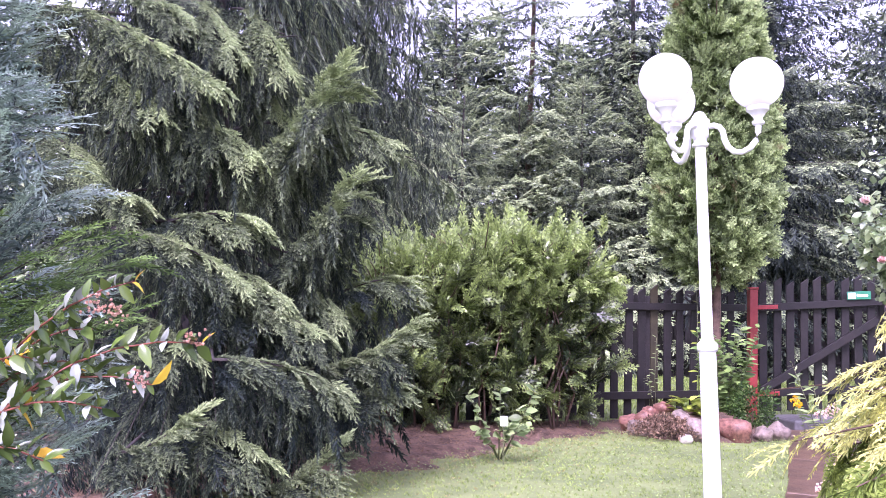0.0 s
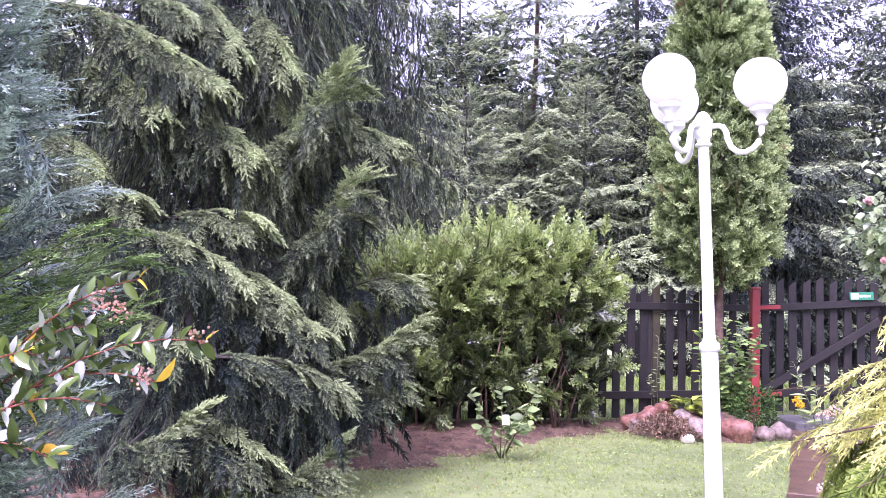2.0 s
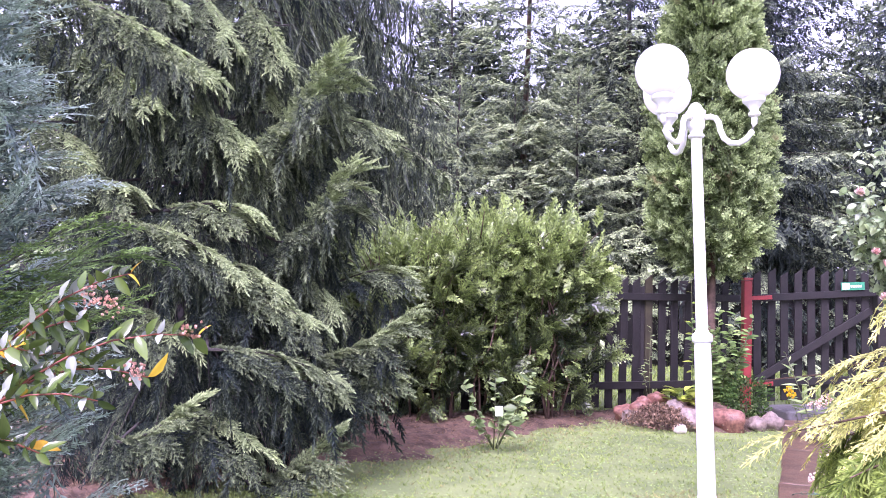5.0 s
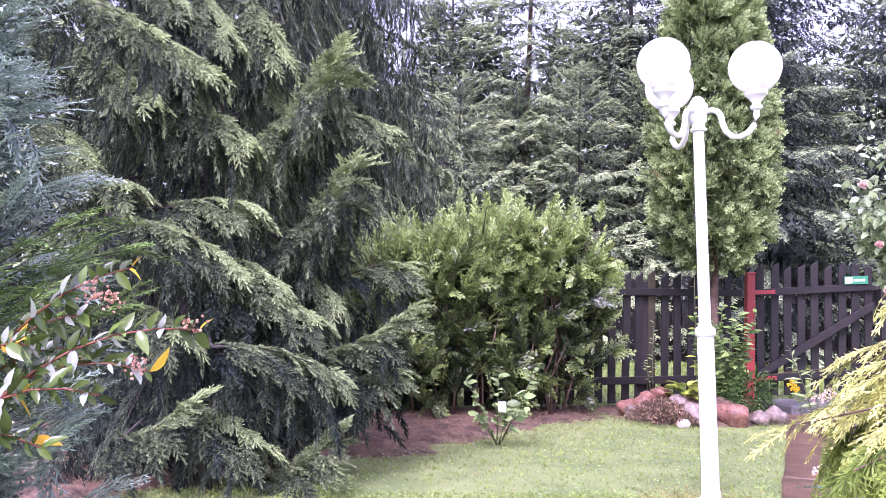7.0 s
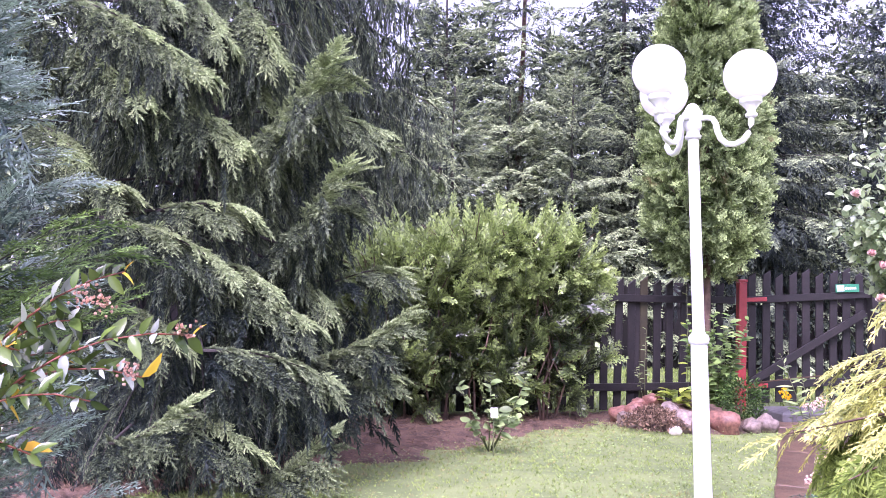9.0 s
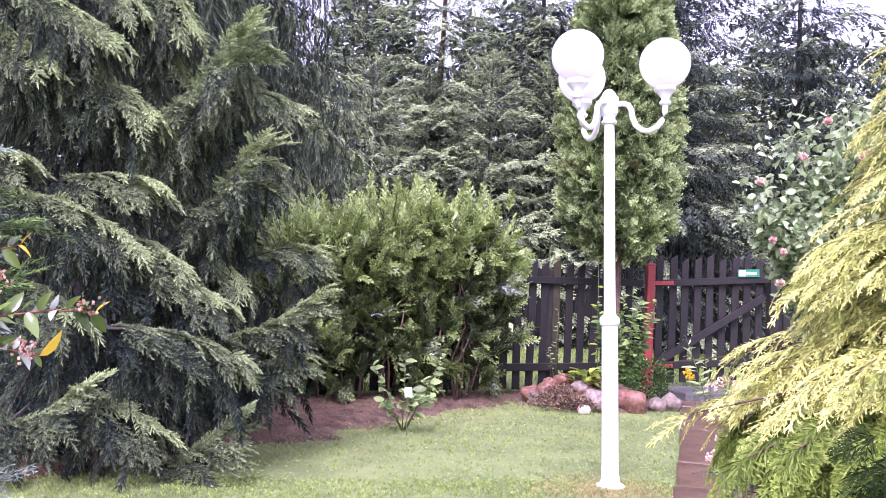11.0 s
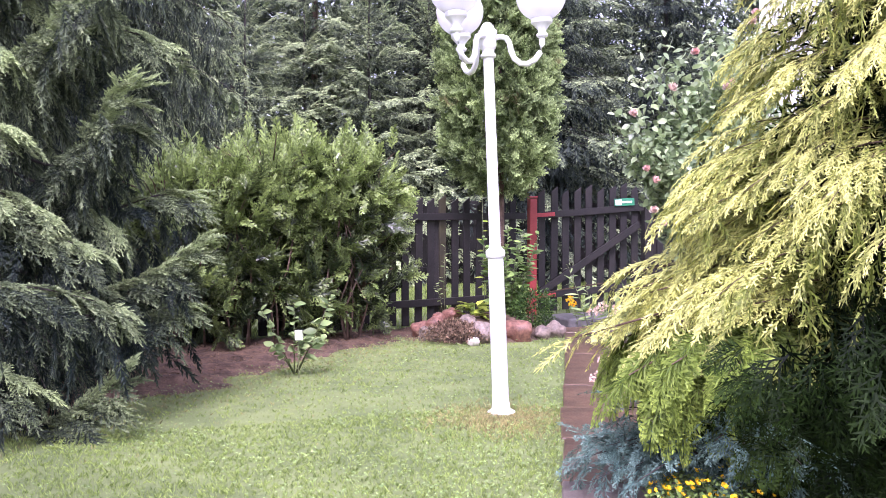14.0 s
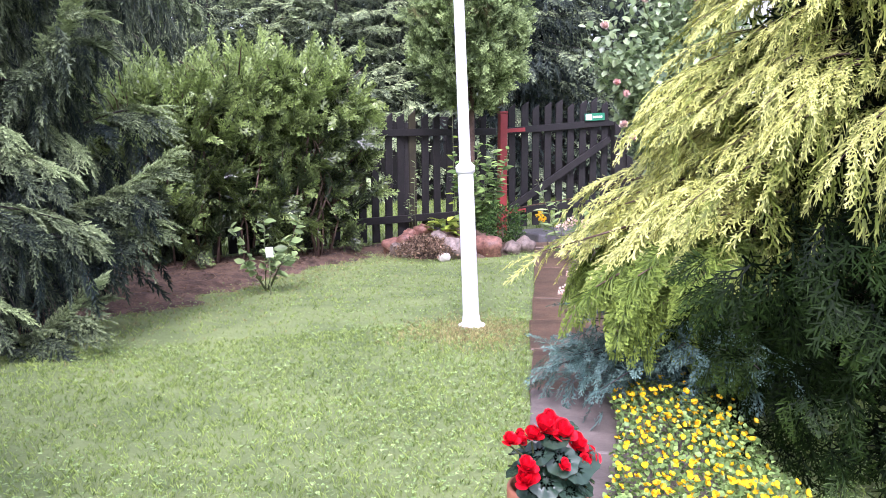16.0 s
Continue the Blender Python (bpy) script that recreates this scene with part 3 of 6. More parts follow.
def grown(rng, line, twigs, hanging, wide, hang, tone, curtain, thick=1.0, gap=0.024, size=(0.14, 0.21), fade=0.30, ahead_by=0.0, stout=0.0075):
    """Twigs along a bough's line: to both sides, along its back, and a curtain that hangs below: (needles, wood). Light
    from above is put into the tone: back brighter, underside and root darker.
    """
    line = np.asarray(line, float)
    k = np.linspace(0, 1, len(line))
    length = np.linalg.norm(np.diff(line, axis=0), axis=1).sum()

    def along(s):
        at = np.stack([np.interp(s, k, line[:, c]) for c in range(3)], -1)
        ahead = np.stack([np.interp(np.minimum(s + 0.05, 1.05), np.append(k, 1.06), np.append(line[:, c], 2 * line[-1, c] - np.interp(0.94, k, line[:, c]))) for c in range(3)], -1)
        d = unit(ahead - at)
        return at, d, unit(np.cross(d, UP))

    out = []
    n = max(6, int(length / gap * thick))
    s = (np.arange(n) + rng.uniform(0, 1, n)) / n
    at, d, side = along(s)
    sg = np.where(np.arange(n) % 2, 1.0, -1.0)[:, None]
    u = rng.uniform(0, 1, (n, 1))
    taper = np.clip(1.1 - s, 0.25, 1)[:, None] ** 0.5
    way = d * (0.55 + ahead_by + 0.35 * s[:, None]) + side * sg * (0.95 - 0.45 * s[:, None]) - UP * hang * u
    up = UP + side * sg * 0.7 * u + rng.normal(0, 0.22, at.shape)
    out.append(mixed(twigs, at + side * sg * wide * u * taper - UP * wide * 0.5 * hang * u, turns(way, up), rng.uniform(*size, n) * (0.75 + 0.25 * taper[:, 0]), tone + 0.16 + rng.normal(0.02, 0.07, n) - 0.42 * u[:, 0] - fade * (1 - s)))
    n = max(4, int(length / gap * 0.75 * thick))
    s = (np.arange(n) + rng.uniform(0, 1, n)) / n
    at, d, side = along(s)
    way = d + side * rng.normal(0, 0.45, (n, 1)) + UP * rng.uniform(0.0, 0.22, (n, 1))
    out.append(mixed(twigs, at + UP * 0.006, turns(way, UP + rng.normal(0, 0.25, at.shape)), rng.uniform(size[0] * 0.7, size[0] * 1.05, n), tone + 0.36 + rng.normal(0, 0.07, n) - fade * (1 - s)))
    n = int(length / gap * curtain)
    if n:
        s = rng.uniform(0, 0.93, n)
        at, d, side = along(s)
        sg = np.where(np.arange(n) % 2, 1.0, -1.0)[:, None]
        u = rng.uniform(0, 1, (n, 1))
        at = at + side * sg * wide * 0.9 * rng.uniform(0, 1, (n, 1)) - UP * (0.03 + (0.10 + wide) * u * (1 - 0.6 * s[:, None]))
        way = -UP + d * rng.normal(0.15, 0.2, (n, 1)) + side * sg * 0.3 + rng.normal(0, 0.10, at.shape)
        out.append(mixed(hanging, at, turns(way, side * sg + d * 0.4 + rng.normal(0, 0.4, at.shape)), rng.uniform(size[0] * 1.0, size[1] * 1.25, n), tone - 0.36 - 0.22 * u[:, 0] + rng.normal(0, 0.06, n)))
    return merge(out), tube(line, np.linspace(stout, stout * 0.24, len(line)), 5)


SPRUCE = (-1.35, 4.9)
big = thing("spruce_tree", (*SPRUCE, 0), "tall dark green spruce with drooping needle-covered boughs", "tree")
part("trunk", trunk_mesh("trunk", SPRUCE, 7.5, 0.075, M_bark), big)
# boughs that reach out on the lawn's side: where their leafy stretch begins, the tip, and how much hangs below
UPPER = [
    (-2.12, 4.00, 2.49, -1.02, 3.60, 1.97, 1.5),
    (-2.07, 4.10, 2.23, -1.33, 3.65, 1.86, 1.3),
    (-1.40, 4.00, 1.96, -0.85, 3.75, 1.66, 1.5),
    (-1.40, 4.30, 2.69, -0.99, 3.90, 2.22, 1.2),
    (-1.08, 4.30, 2.61, -0.74, 4.00, 2.17, 1.4),
    (-0.91, 4.10, 1.65, -0.45, 3.85, 2.16, 2.6),
    (-0.61, 4.20, 1.90, -0.20, 4.10, 1.82, 2.2),
    (-0.70, 4.10, 1.19, -0.37, 3.90, 1.58, 2.8),
    (-1.31, 3.90, 1.33, -0.84, 3.70, 1.33, 1.0),
    (-1.70, 3.90, 1.46, -1.43, 3.75, 1.42, 1.0),
    (-2.04, 4.00, 1.79, -1.66, 3.80, 1.57, 1.4),
    (-1.84, 4.20, 2.66, -1.27, 3.90, 2.41, 1.2),
    (-0.94, 4.35, 2.12, -0.74, 4.20, 1.94, 1.5),
]
LOWER = [
    (-1.52, 3.70, 1.27, -0.86, 3.55, 1.03, 1.0),
    (-1.24, 4.00, 1.11, -0.67, 3.65, 0.95, 1.0),
    (-1.07, 3.85, 0.89, -0.47, 3.60, 0.79, 1.0),
    (-0.94, 3.45, 0.66, -0.37, 3.60, 0.53, 1.2),
    (-0.60, 4.00, 0.58, -0.07, 3.95, 0.82, 1.0),
    (-0.42, 4.05, 0.41, -0.11, 4.00, 0.52, 0.8),
    (-0.46, 4.20, 0.99, -0.08, 4.15, 1.08, 1.2),
    (-1.34, 3.50, 0.23, -1.02, 3.40, 0.41, 0.4),
    (-1.09, 3.60, 0.36, -0.70, 3.45, 0.23, 0.6),
    (-0.76, 3.60, 0.03, -0.41, 3.60, 0.25, 0.0),
    (-0.83, 4.20, 1.13, -0.43, 4.00, 0.87, 1.6),
    (-1.48, 3.90, 0.84, -1.10, 3.60, 0.69, 0.9),
]
for row in UPPER + LOWER:
    a, b = np.array(row[:3]), np.array(row[3:6])
    root = np.array([*SPRUCE, a[2] + 0.10])
    rise = b[2] > a[2] + 0.15
    q = np.linspace(0, 1, 8)[:, None]
    span = np.linalg.norm(b - a)
    line = a + (b - a) * q + UP * span * (0.07 * np.sin(q * math.pi) if not rise else -0.09 * np.sin(q * math.pi))
    # lower boughs get a darker tone for the shade of those above
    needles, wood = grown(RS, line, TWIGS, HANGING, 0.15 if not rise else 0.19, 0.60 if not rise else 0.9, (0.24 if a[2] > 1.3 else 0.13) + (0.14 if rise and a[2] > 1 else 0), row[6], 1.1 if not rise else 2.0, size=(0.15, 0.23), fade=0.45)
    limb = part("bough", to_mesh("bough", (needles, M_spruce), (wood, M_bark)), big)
    part("limb", to_mesh("limb", (tube([root, (root + a) / 2 + [0, 0, 0.06], a], [0.012, 0.009, 0.0075], 6), M_bark), smooth=True), big)


def set_bough(tree, meshes, start, tip, span, rng):
    start, tip = Vector(start), Vector(tip)
    part("bough", meshes[int(rng.integers(len(meshes)))], tree, pose_along(start, tip - start, rng.normal(0, 0.15), (tip - start).length / span))


# the boughs behind and above them, darkened in tone as inner shade
def straight(span, arch, sag, k=7):
    q = np.linspace(0, 1, k)
    return np.stack([span * q, 0 * q, span * (arch * np.sin(math.pi * q) - sag * q * q)], -1)


PLAIN = [plain_shoot(RS, 0.40) for _ in range(4)]
SLIM = [plain_shoot(RS, 0.15) for _ in range(4)]
BACK_TWIGS = [spray(RS, SLIM, 9, b, 0.26, 0.16, 44) for b in (0.2, 0.4, 0.6)]
BACK_HANGING = [spray(RS, SLIM, 11, b, 0.17, 0.12, 30) for b in (0.05, 0.15, 0.2)]
BACK_BOUGHS = []
for k in range(5):
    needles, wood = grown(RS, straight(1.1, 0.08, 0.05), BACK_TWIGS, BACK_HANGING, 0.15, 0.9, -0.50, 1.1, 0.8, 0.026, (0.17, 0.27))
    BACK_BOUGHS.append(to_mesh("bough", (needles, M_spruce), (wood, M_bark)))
z = 0.25
while z < 4.6:
    for k in range(5):
        a = 2 * math.pi * (k + RS.uniform(0, 0.9)) / 5 + z * 2.1
        near_lawn = math.sin(a) < 0.1 and -0.9 < math.cos(a)
        r = (1.32 - 0.13 * z) * (RS.uniform(0.75, 1.0) if z > 2.6 or not near_lawn else RS.uniform(0.5, 0.7))
        drop = RS.uniform(-0.35, -0.08)
        if z + drop > 0.10 and math.sin(a) < 0.50:
            set_bough(big, BACK_BOUGHS, (*SPRUCE, z), (SPRUCE[0] + r * math.cos(a), SPRUCE[1] + r * math.sin(a), z + drop), 1.1, RS)
    z += 0.36
# low boughs near the ground, in the same shade-darkened tone
for k in range(18):
    a, z = radians(-150 + 11 * k + RS.normal(0, 5)), RS.uniform(0.30, 0.62)
    r = RS.uniform(0.75, 1.15)
    set_bough(big, BACK_BOUGHS, (*SPRUCE, z), (SPRUCE[0] + r * math.cos(a), SPRUCE[1] + r * math.sin(a), RS.uniform(0.14, 0.26)), 1.1, RS)
for k in range(16):
    tip = (-1.75 + 0.085 * k + RS.normal(0, 0.05), RS.uniform(3.30, 3.65) + 0.012 * k, RS.uniform(0.10, 0.24))
    set_bough(big, BACK_BOUGHS, (SPRUCE[0] + 0.45 * (tip[0] - SPRUCE[0]), 4.25, RS.uniform(0.40, 0.62)), tip, 1.1, RS)
# dense twigs that hang inside the crown, shade painted into their dark tone
k = 2600
a, z = RS.uniform(-math.pi, 0.5, k), RS.uniform(0.25, 4.2, k)
r = (0.95 - 0.08 * z) * np.sqrt(RS.uniform(0.08, 1, k))
place = np.stack([SPRUCE[0] + r * np.cos(a), SPRUCE[1] + r * np.sin(a), z], -1)
way = -UP + 0.4 * np.stack([np.cos(a), np.sin(a), 0 * a], -1) + RS.normal(0, 0.25, place.shape)
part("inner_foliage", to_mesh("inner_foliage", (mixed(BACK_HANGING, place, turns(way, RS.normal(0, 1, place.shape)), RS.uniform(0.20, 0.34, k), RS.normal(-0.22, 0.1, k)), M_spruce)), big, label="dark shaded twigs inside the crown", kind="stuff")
# bare dead twigs inside the crown
for k in range(24):
    a, z = RS.uniform(-2.6, 0.4), RS.uniform(0.25, 2.8)
    r = RS.uniform(0.5, 0.95)
    p0 = np.array([*SPRUCE, z])
    p1 = p0 + [r * math.cos(a), r * math.sin(a), RS.uniform(-0.25, 0.02)]
    part("dead_twig", to_mesh("dead_twig", (tube([p0, (p0 + p1) / 2 + [0, 0, 0.04], p1], [0.009, 0.006, 0.002], 4), M_bark)), big)

# ================= woodland spruces beyond the fence =================
FAR_TWIGS = [spray(RS, PLAIN, 4, b, 0.44, 0.28) for b in (0.2, 0.35, 0.5)]
FAR_HANGING = [spray(RS, SLIM, 6, b, 0.30, 0.20, 34) for b in (0.05, 0.15)]
FAR_BOUGHS, TALL_BOUGHS, DROOPING, DISTANT = [], [], [], []
# strong fade paints the crowns' inner shade towards each trunk
for k in range(6):
    needles, wood = grown(RS, straight(1.5, RS.uniform(-0.07, 0.0), RS.uniform(-0.12, 0.0)), FAR_TWIGS, FAR_HANGING, 0.26, 0.50, 0.36, 0.3, 1.0, 0.058, (0.20, 0.30), 0.60)
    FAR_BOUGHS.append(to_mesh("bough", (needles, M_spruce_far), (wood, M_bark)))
for k in range(4):
    # tall trees toned darker, the wood's shade put into colour
    needles, wood = grown(RS, straight(1.5, -0.02, RS.uniform(-0.06, 0.06)), FAR_TWIGS, FAR_HANGING, 0.24, 0.7, -0.05, 0.5, 1.0, 0.060, (0.18, 0.28), 0.60)
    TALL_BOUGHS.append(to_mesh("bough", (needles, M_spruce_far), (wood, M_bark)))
    needles, wood = grown(RS, straight(1.5, 0.05, 0.1), BACK_TWIGS, BACK_HANGING, 0.14, 1.0, 0.14, 1.4, 0.8, 0.052, (0.16, 0.26), 0.4)
    DROOPING.append(to_mesh("bough", (needles, M_spruce), (wood, M_bark)))
    needles, wood = grown(RS, straight(1.5, -0.02, -0.04), FAR_TWIGS, FAR_HANGING, 0.28, 0.6, 0.08, 0.3, 1.0, 0.080, (0.26, 0.36), 0.5)
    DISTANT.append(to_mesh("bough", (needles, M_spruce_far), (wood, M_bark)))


def wild_spruce(at, height, radius, low, step, per, label, meshes, upto=8.0, droop=0.0, bark=M_bark):
    tree = thing("spruce_tree", (*at, 0), label, "tree", "spruces beyond the fence")
    part("trunk", trunk_mesh("trunk", at, height, 0.006 * height, bark, 8), tree)
    z = low
    while z < min(height - 0.1, upto):
        r0 = radius * (1 - z / height) ** 0.65 + 0.16
        for k in range(per):
            a = 2 * math.pi * (k + RS.uniform(0, 0.8)) / per + z * 2.4
            r = r0 * RS.uniform(0.7, 1.1)
            rise = r * (RS.uniform(-0.50, -0.12) + 0.75 * (z / height) ** 2 - droop)
            away = math.sin(a)
            if away < 0.60:
                set_bough(tree, DISTANT if away > 0.25 else meshes, (*at, z), (at[0] + r * math.cos(a), at[1] + r * math.sin(a), z + rise), 1.5, RS)
        z += step * RS.uniform(0.8, 1.2) * (1 if z < height * 0.7 else 0.7)
    for k in range(5):
        set_bough(tree, meshes, (*at, height - 0.45 + 0.08 * k), (at[0] + 0.22 * math.cos(k * 1.3), at[1] + 0.22 * math.sin(k * 1.3), height - 0.2 + 0.08 * k), 1.5, RS)
    set_bough(tree, meshes, (*at, height - 0.35), (at[0] + 0.02, at[1], height + 0.15), 1.5, RS)
    return tree


young, tall = "young green spruce with pale new shoots behind the fence", "tall dark spruce at the edge of the wood"
for at, h, r in (((0.60, 13.1), 4.5, 1.6), ((1.60, 13.8), 4.5, 1.6), ((2.55, 13.0), 4.7, 1.65), ((3.7, 13.6), 5.0, 1.6)):
    wild_spruce(at, h, r, 0.6, 0.31, 8, young, FAR_BOUGHS)
wild_spruce((-0.7, 13.9), 4.4, 1.6, 0.6, 0.34, 8, young, DISTANT)
wild_spruce((-2.6, 9.2), 9.0, 1.9, 0.6, 0.36, 8, tall, DISTANT, 5.0)
wild_spruce((8.2, 13.4), 10.0, 2.3, 0.8, 0.38, 7, tall, TALL_BOUGHS, 7.0)
wild_spruce((3.9, 15.2), 11.0, 2.1, 1.2, 0.38, 8, tall, DISTANT, 7.4)
wild_spruce((5.6, 13.2), 10.0, 2.3, 0.7, 0.35, 9, tall, TALL_BOUGHS, 7.6)
weeping = wild_spruce((-0.95, 8.3), 8.5, 1.75, 1.6, 0.34, 8, "dark weeping spruce with hanging twigs behind the fence", DROOPING, 5.0, 0.12)
# inner twigs toned darker, painting in the crown's shade
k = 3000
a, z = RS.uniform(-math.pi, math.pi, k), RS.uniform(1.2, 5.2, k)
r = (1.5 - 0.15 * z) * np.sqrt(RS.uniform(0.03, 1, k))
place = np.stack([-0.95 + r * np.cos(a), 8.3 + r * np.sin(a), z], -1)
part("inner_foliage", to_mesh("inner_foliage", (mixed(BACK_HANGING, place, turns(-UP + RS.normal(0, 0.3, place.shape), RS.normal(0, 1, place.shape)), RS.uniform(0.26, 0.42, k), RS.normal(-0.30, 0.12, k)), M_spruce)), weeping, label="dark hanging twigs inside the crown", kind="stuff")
wild_spruce((1.80, 14.0), 10.0, 1.5, 3.0, 0.34, 8, "thin tall spruce with a bare reddish trunk", FAR_BOUGHS, 7.5, bark=M_bark_red)
for at in ((-2.4, 15.6), (0.5, 16.2), (6.9, 15.8)):
    wild_spruce(at, RS.uniform(6.4, 9.5), 2.2, 1.2, 0.50, 6, tall, DISTANT, 7.4)

# ---- the wood behind, too far to tell tree from tree
woods = thing("far_woodland", (2.0, 18.0, 0), "dense dark spruce wood closing the view", "trees", kind="stuff")
n = 90000
px = RS.uniform(-14, 20, n)
crest = 7.0 + 0.9 * np.sin(px * 1.9) + 0.6 * np.sin(px * 4.3 + 1) + 0.4 * np.sin(px * 9.1)
place = np.stack([px, 17.5 + RS.uniform(0, 2.0, n), crest * RS.uniform(0.02, 1.0, n)], -1)
way = np.stack([RS.normal(0, 0.8, n), RS.normal(-0.4, 0.3, n), RS.normal(-0.35, 0.35, n)], -1)
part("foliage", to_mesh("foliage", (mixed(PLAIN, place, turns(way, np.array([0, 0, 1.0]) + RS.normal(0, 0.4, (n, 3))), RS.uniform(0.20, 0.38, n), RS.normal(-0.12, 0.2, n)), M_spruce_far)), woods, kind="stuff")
for x in np.arange(-13, 19, 1.7):
    part("trunk", trunk_mesh("trunk", (float(x), 18.6), 6.5, 0.10, M_bark, 6), woods)


# ================= thuja hedge =================
RH = np.random.default_rng(21)
THUJA = [frond(RH, 10, 0.36, 3, 0.085, 38, bnd, 0.8, 0.10, True) for bnd in (0.0, 0.1, 0.25, 0.4, 0.1)]
stem_label = "leafy green thuja of the hedge with bare stems below"
for i, (cx, cy, top, rx) in enumerate(((-0.30, 6.10, 1.40, 0.40), (0.10, 6.20, 1.46, 0.38), (0.47, 6.28, 1.58, 0.38), (0.83, 6.36, 1.60, 0.36), (1.13, 6.44, 1.56, 0.33))):
    shrub = thing("thuja_shrub", (cx, cy, 0), stem_label, "shrub", "thujas of the hedge")
    for k in range(4):
        a = RH.uniform(0, 6.28)
        foot = np.array([cx + 0.07 * math.cos(a), cy + 0.07 * math.sin(a), 0.0])
        head = np.array([cx + 0.28 * math.cos(a), cy + 0.24 * math.sin(a), top * RH.uniform(0.75, 0.95)])
        mid = (foot + head) / 2 + [RH.normal(0, 0.05), RH.normal(0, 0.05), 0]
        part("stem", to_mesh("stem", (tube([foot - [0, 0, 0.04], mid, head], [0.011, 0.009, 0.004], 6), M_bark_red), smooth=True), shrub)
    for k in range(3):
        x0 = cx + RH.uniform(-0.25, 0.25)
        pts = [(x0, cy - 0.24, -0.03), (x0 + RH.normal(0, 0.05), cy - 0.28, 0.30), (x0 + RH.normal(0, 0.08), cy - 0.30, 0.60), (x0 + RH.normal(0, 0.10), cy - 0.22, 0.95)]
        part("stem", to_mesh("stem", (tube(pts, [0.010, 0.008, 0.007, 0.004], 6), M_bark_red), smooth=True), shrub)
    for k in range(22):
        zz = RH.uniform(0.25, top * 0.85)
        a = RH.uniform(math.pi, 2 * math.pi)
        p0 = np.array([cx, cy, zz])
        p1 = p0 + [0.42 * math.cos(a), 0.42 * math.sin(a), RH.uniform(0.05, 0.35)]
        part("twig", to_mesh("twig", (tube([p0, (p0 + p1) / 2 + [0, 0, -0.03], p1], [0.006, 0.005, 0.003], 4), M_bark_red)), shrub)
    # plumes of sprays, each from its own twig; sparse below, dense towards the top
    c = 150
    a, zz = RH.uniform(0, 2 * math.pi, c), 0.06 + (top - 0.34) * RH.uniform(0, 1, c) ** 0.72
    rad = np.clip((zz + 0.25) / 0.5, 0.5, 1.0) * np.sqrt(RH.uniform(0.15, 1, c)) * (1 + RH.normal(0, 0.13, c))
    heart = np.stack([cx + rx * 0.95 * rad * np.cos(a), cy + 0.38 * rad * np.sin(a), zz], -1)
    out = np.stack([np.cos(a), np.sin(a), 0 * a], -1)
    per = 7
    axis = unit(out * 0.50 + np.array([0, 0, 0.55]) + RH.normal(0, 0.55, out.shape))
    u = RH.uniform(0, 1, (c, per, 1))
    place = (heart[:, None] + axis[:, None] * u * 0.20 + RH.normal(0, 0.012, (c, per, 3))).reshape(-1, 3)
    way = (axis[:, None] * 0.9 + out[:, None] * 0.15 + RH.normal(0, 0.45, (c, per, 3))).reshape(-1, 3)
    up = (np.cross(axis, RH.normal(0, 1, axis.shape))[:, None] + RH.normal(0, 0.25, (c, per, 3))).reshape(-1, 3)
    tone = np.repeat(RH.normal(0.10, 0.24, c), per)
    # shade put into the tone: darker inward and low, paler on top
    age_tone = np.clip((place[:, 2] - 1.05) * 0.7, -0.35, 0.35) + tone + (u.reshape(-1) - 0.5) * 0.25 - np.repeat(np.clip(0.85 - rad, 0, 1), per) * 1.1
    crown = mixed(THUJA, place, turns(way, up), RH.uniform(0.11, 0.22, len(place)), age_tone + 0.05 + RH.normal(0, 0.22, len(place)))
    # upright leaders along the top
    m = 130
    tp = np.stack([cx + RH.uniform(-rx, rx, m), cy + RH.uniform(-0.34, 0.34, m), top - 0.12 + 0.07 * RH.normal(0, 1, m) - RH.uniform(0.0, 0.34, m)], -1)
    leaders = mixed(THUJA, tp, turns(np.array([0, 0, 1.0]) + RH.normal(0, 0.22, (m, 3)), RH.normal(0, 1, (m, 3)) * [1, 1, 0.1]), RH.uniform(0.13, 0.26, m), RH.normal(0.42, 0.10, m))
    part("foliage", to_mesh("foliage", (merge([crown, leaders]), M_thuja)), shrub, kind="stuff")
shrub = thing("pale_shoot_plant", (1.33, 6.42, 0), "tall pale green shoot rising above the hedge", "plant")
part("stem", to_mesh("stem", (tube([(1.30, 6.40, 0), (1.28, 6.38, 1.0), (1.30, 6.38, 1.90)], [0.008, 0.006, 0.003], 5), M_stem)), shrub)
k = 22
zz = np.linspace(1.50, 1.92, k)
place = np.stack([np.full(k, 1.295), np.full(k, 6.38), zz], -1)
a = np.arange(k) * 2.4
leaves = scatter(leaf_shape(1, 0.34), place, turns(np.stack([np.cos(a), np.sin(a), 0.6 + 0 * a], -1), np.array([[0, 0, 1.0]]) + 0 * place), 0.10 - 0.05 * np.linspace(0, 1, k), np.full(k, 0.3))
part("leaves", to_mesh("leaves", (leaves, M_leaf_pale)), shrub)

# ================= clipped column thuja on a bare trunk =================
RC = np.random.default_rng(31)
column = thing("column_thuja", (2.56, 6.85, 0), "tall clipped thuja with brownish patches on a bare trunk", "tree")
part("trunk", trunk_mesh("trunk", (2.56, 6.85), 2.6, 0.040, M_bark_red, 10, 0.012), column)
c, per = 640, 10
zz = 1.26 + 3.0 * RC.uniform(0, 1, c)
prof = np.interp(zz, [1.20, 1.34, 1.55, 1.95, 2.3, 2.7, 3.2, 3.7, 4.3, 4.75], [0.10, 0.38, 0.52, 0.59, 0.58, 0.53, 0.44, 0.40, 0.32, 0.05])
a = RC.uniform(0, 2 * math.pi, c)
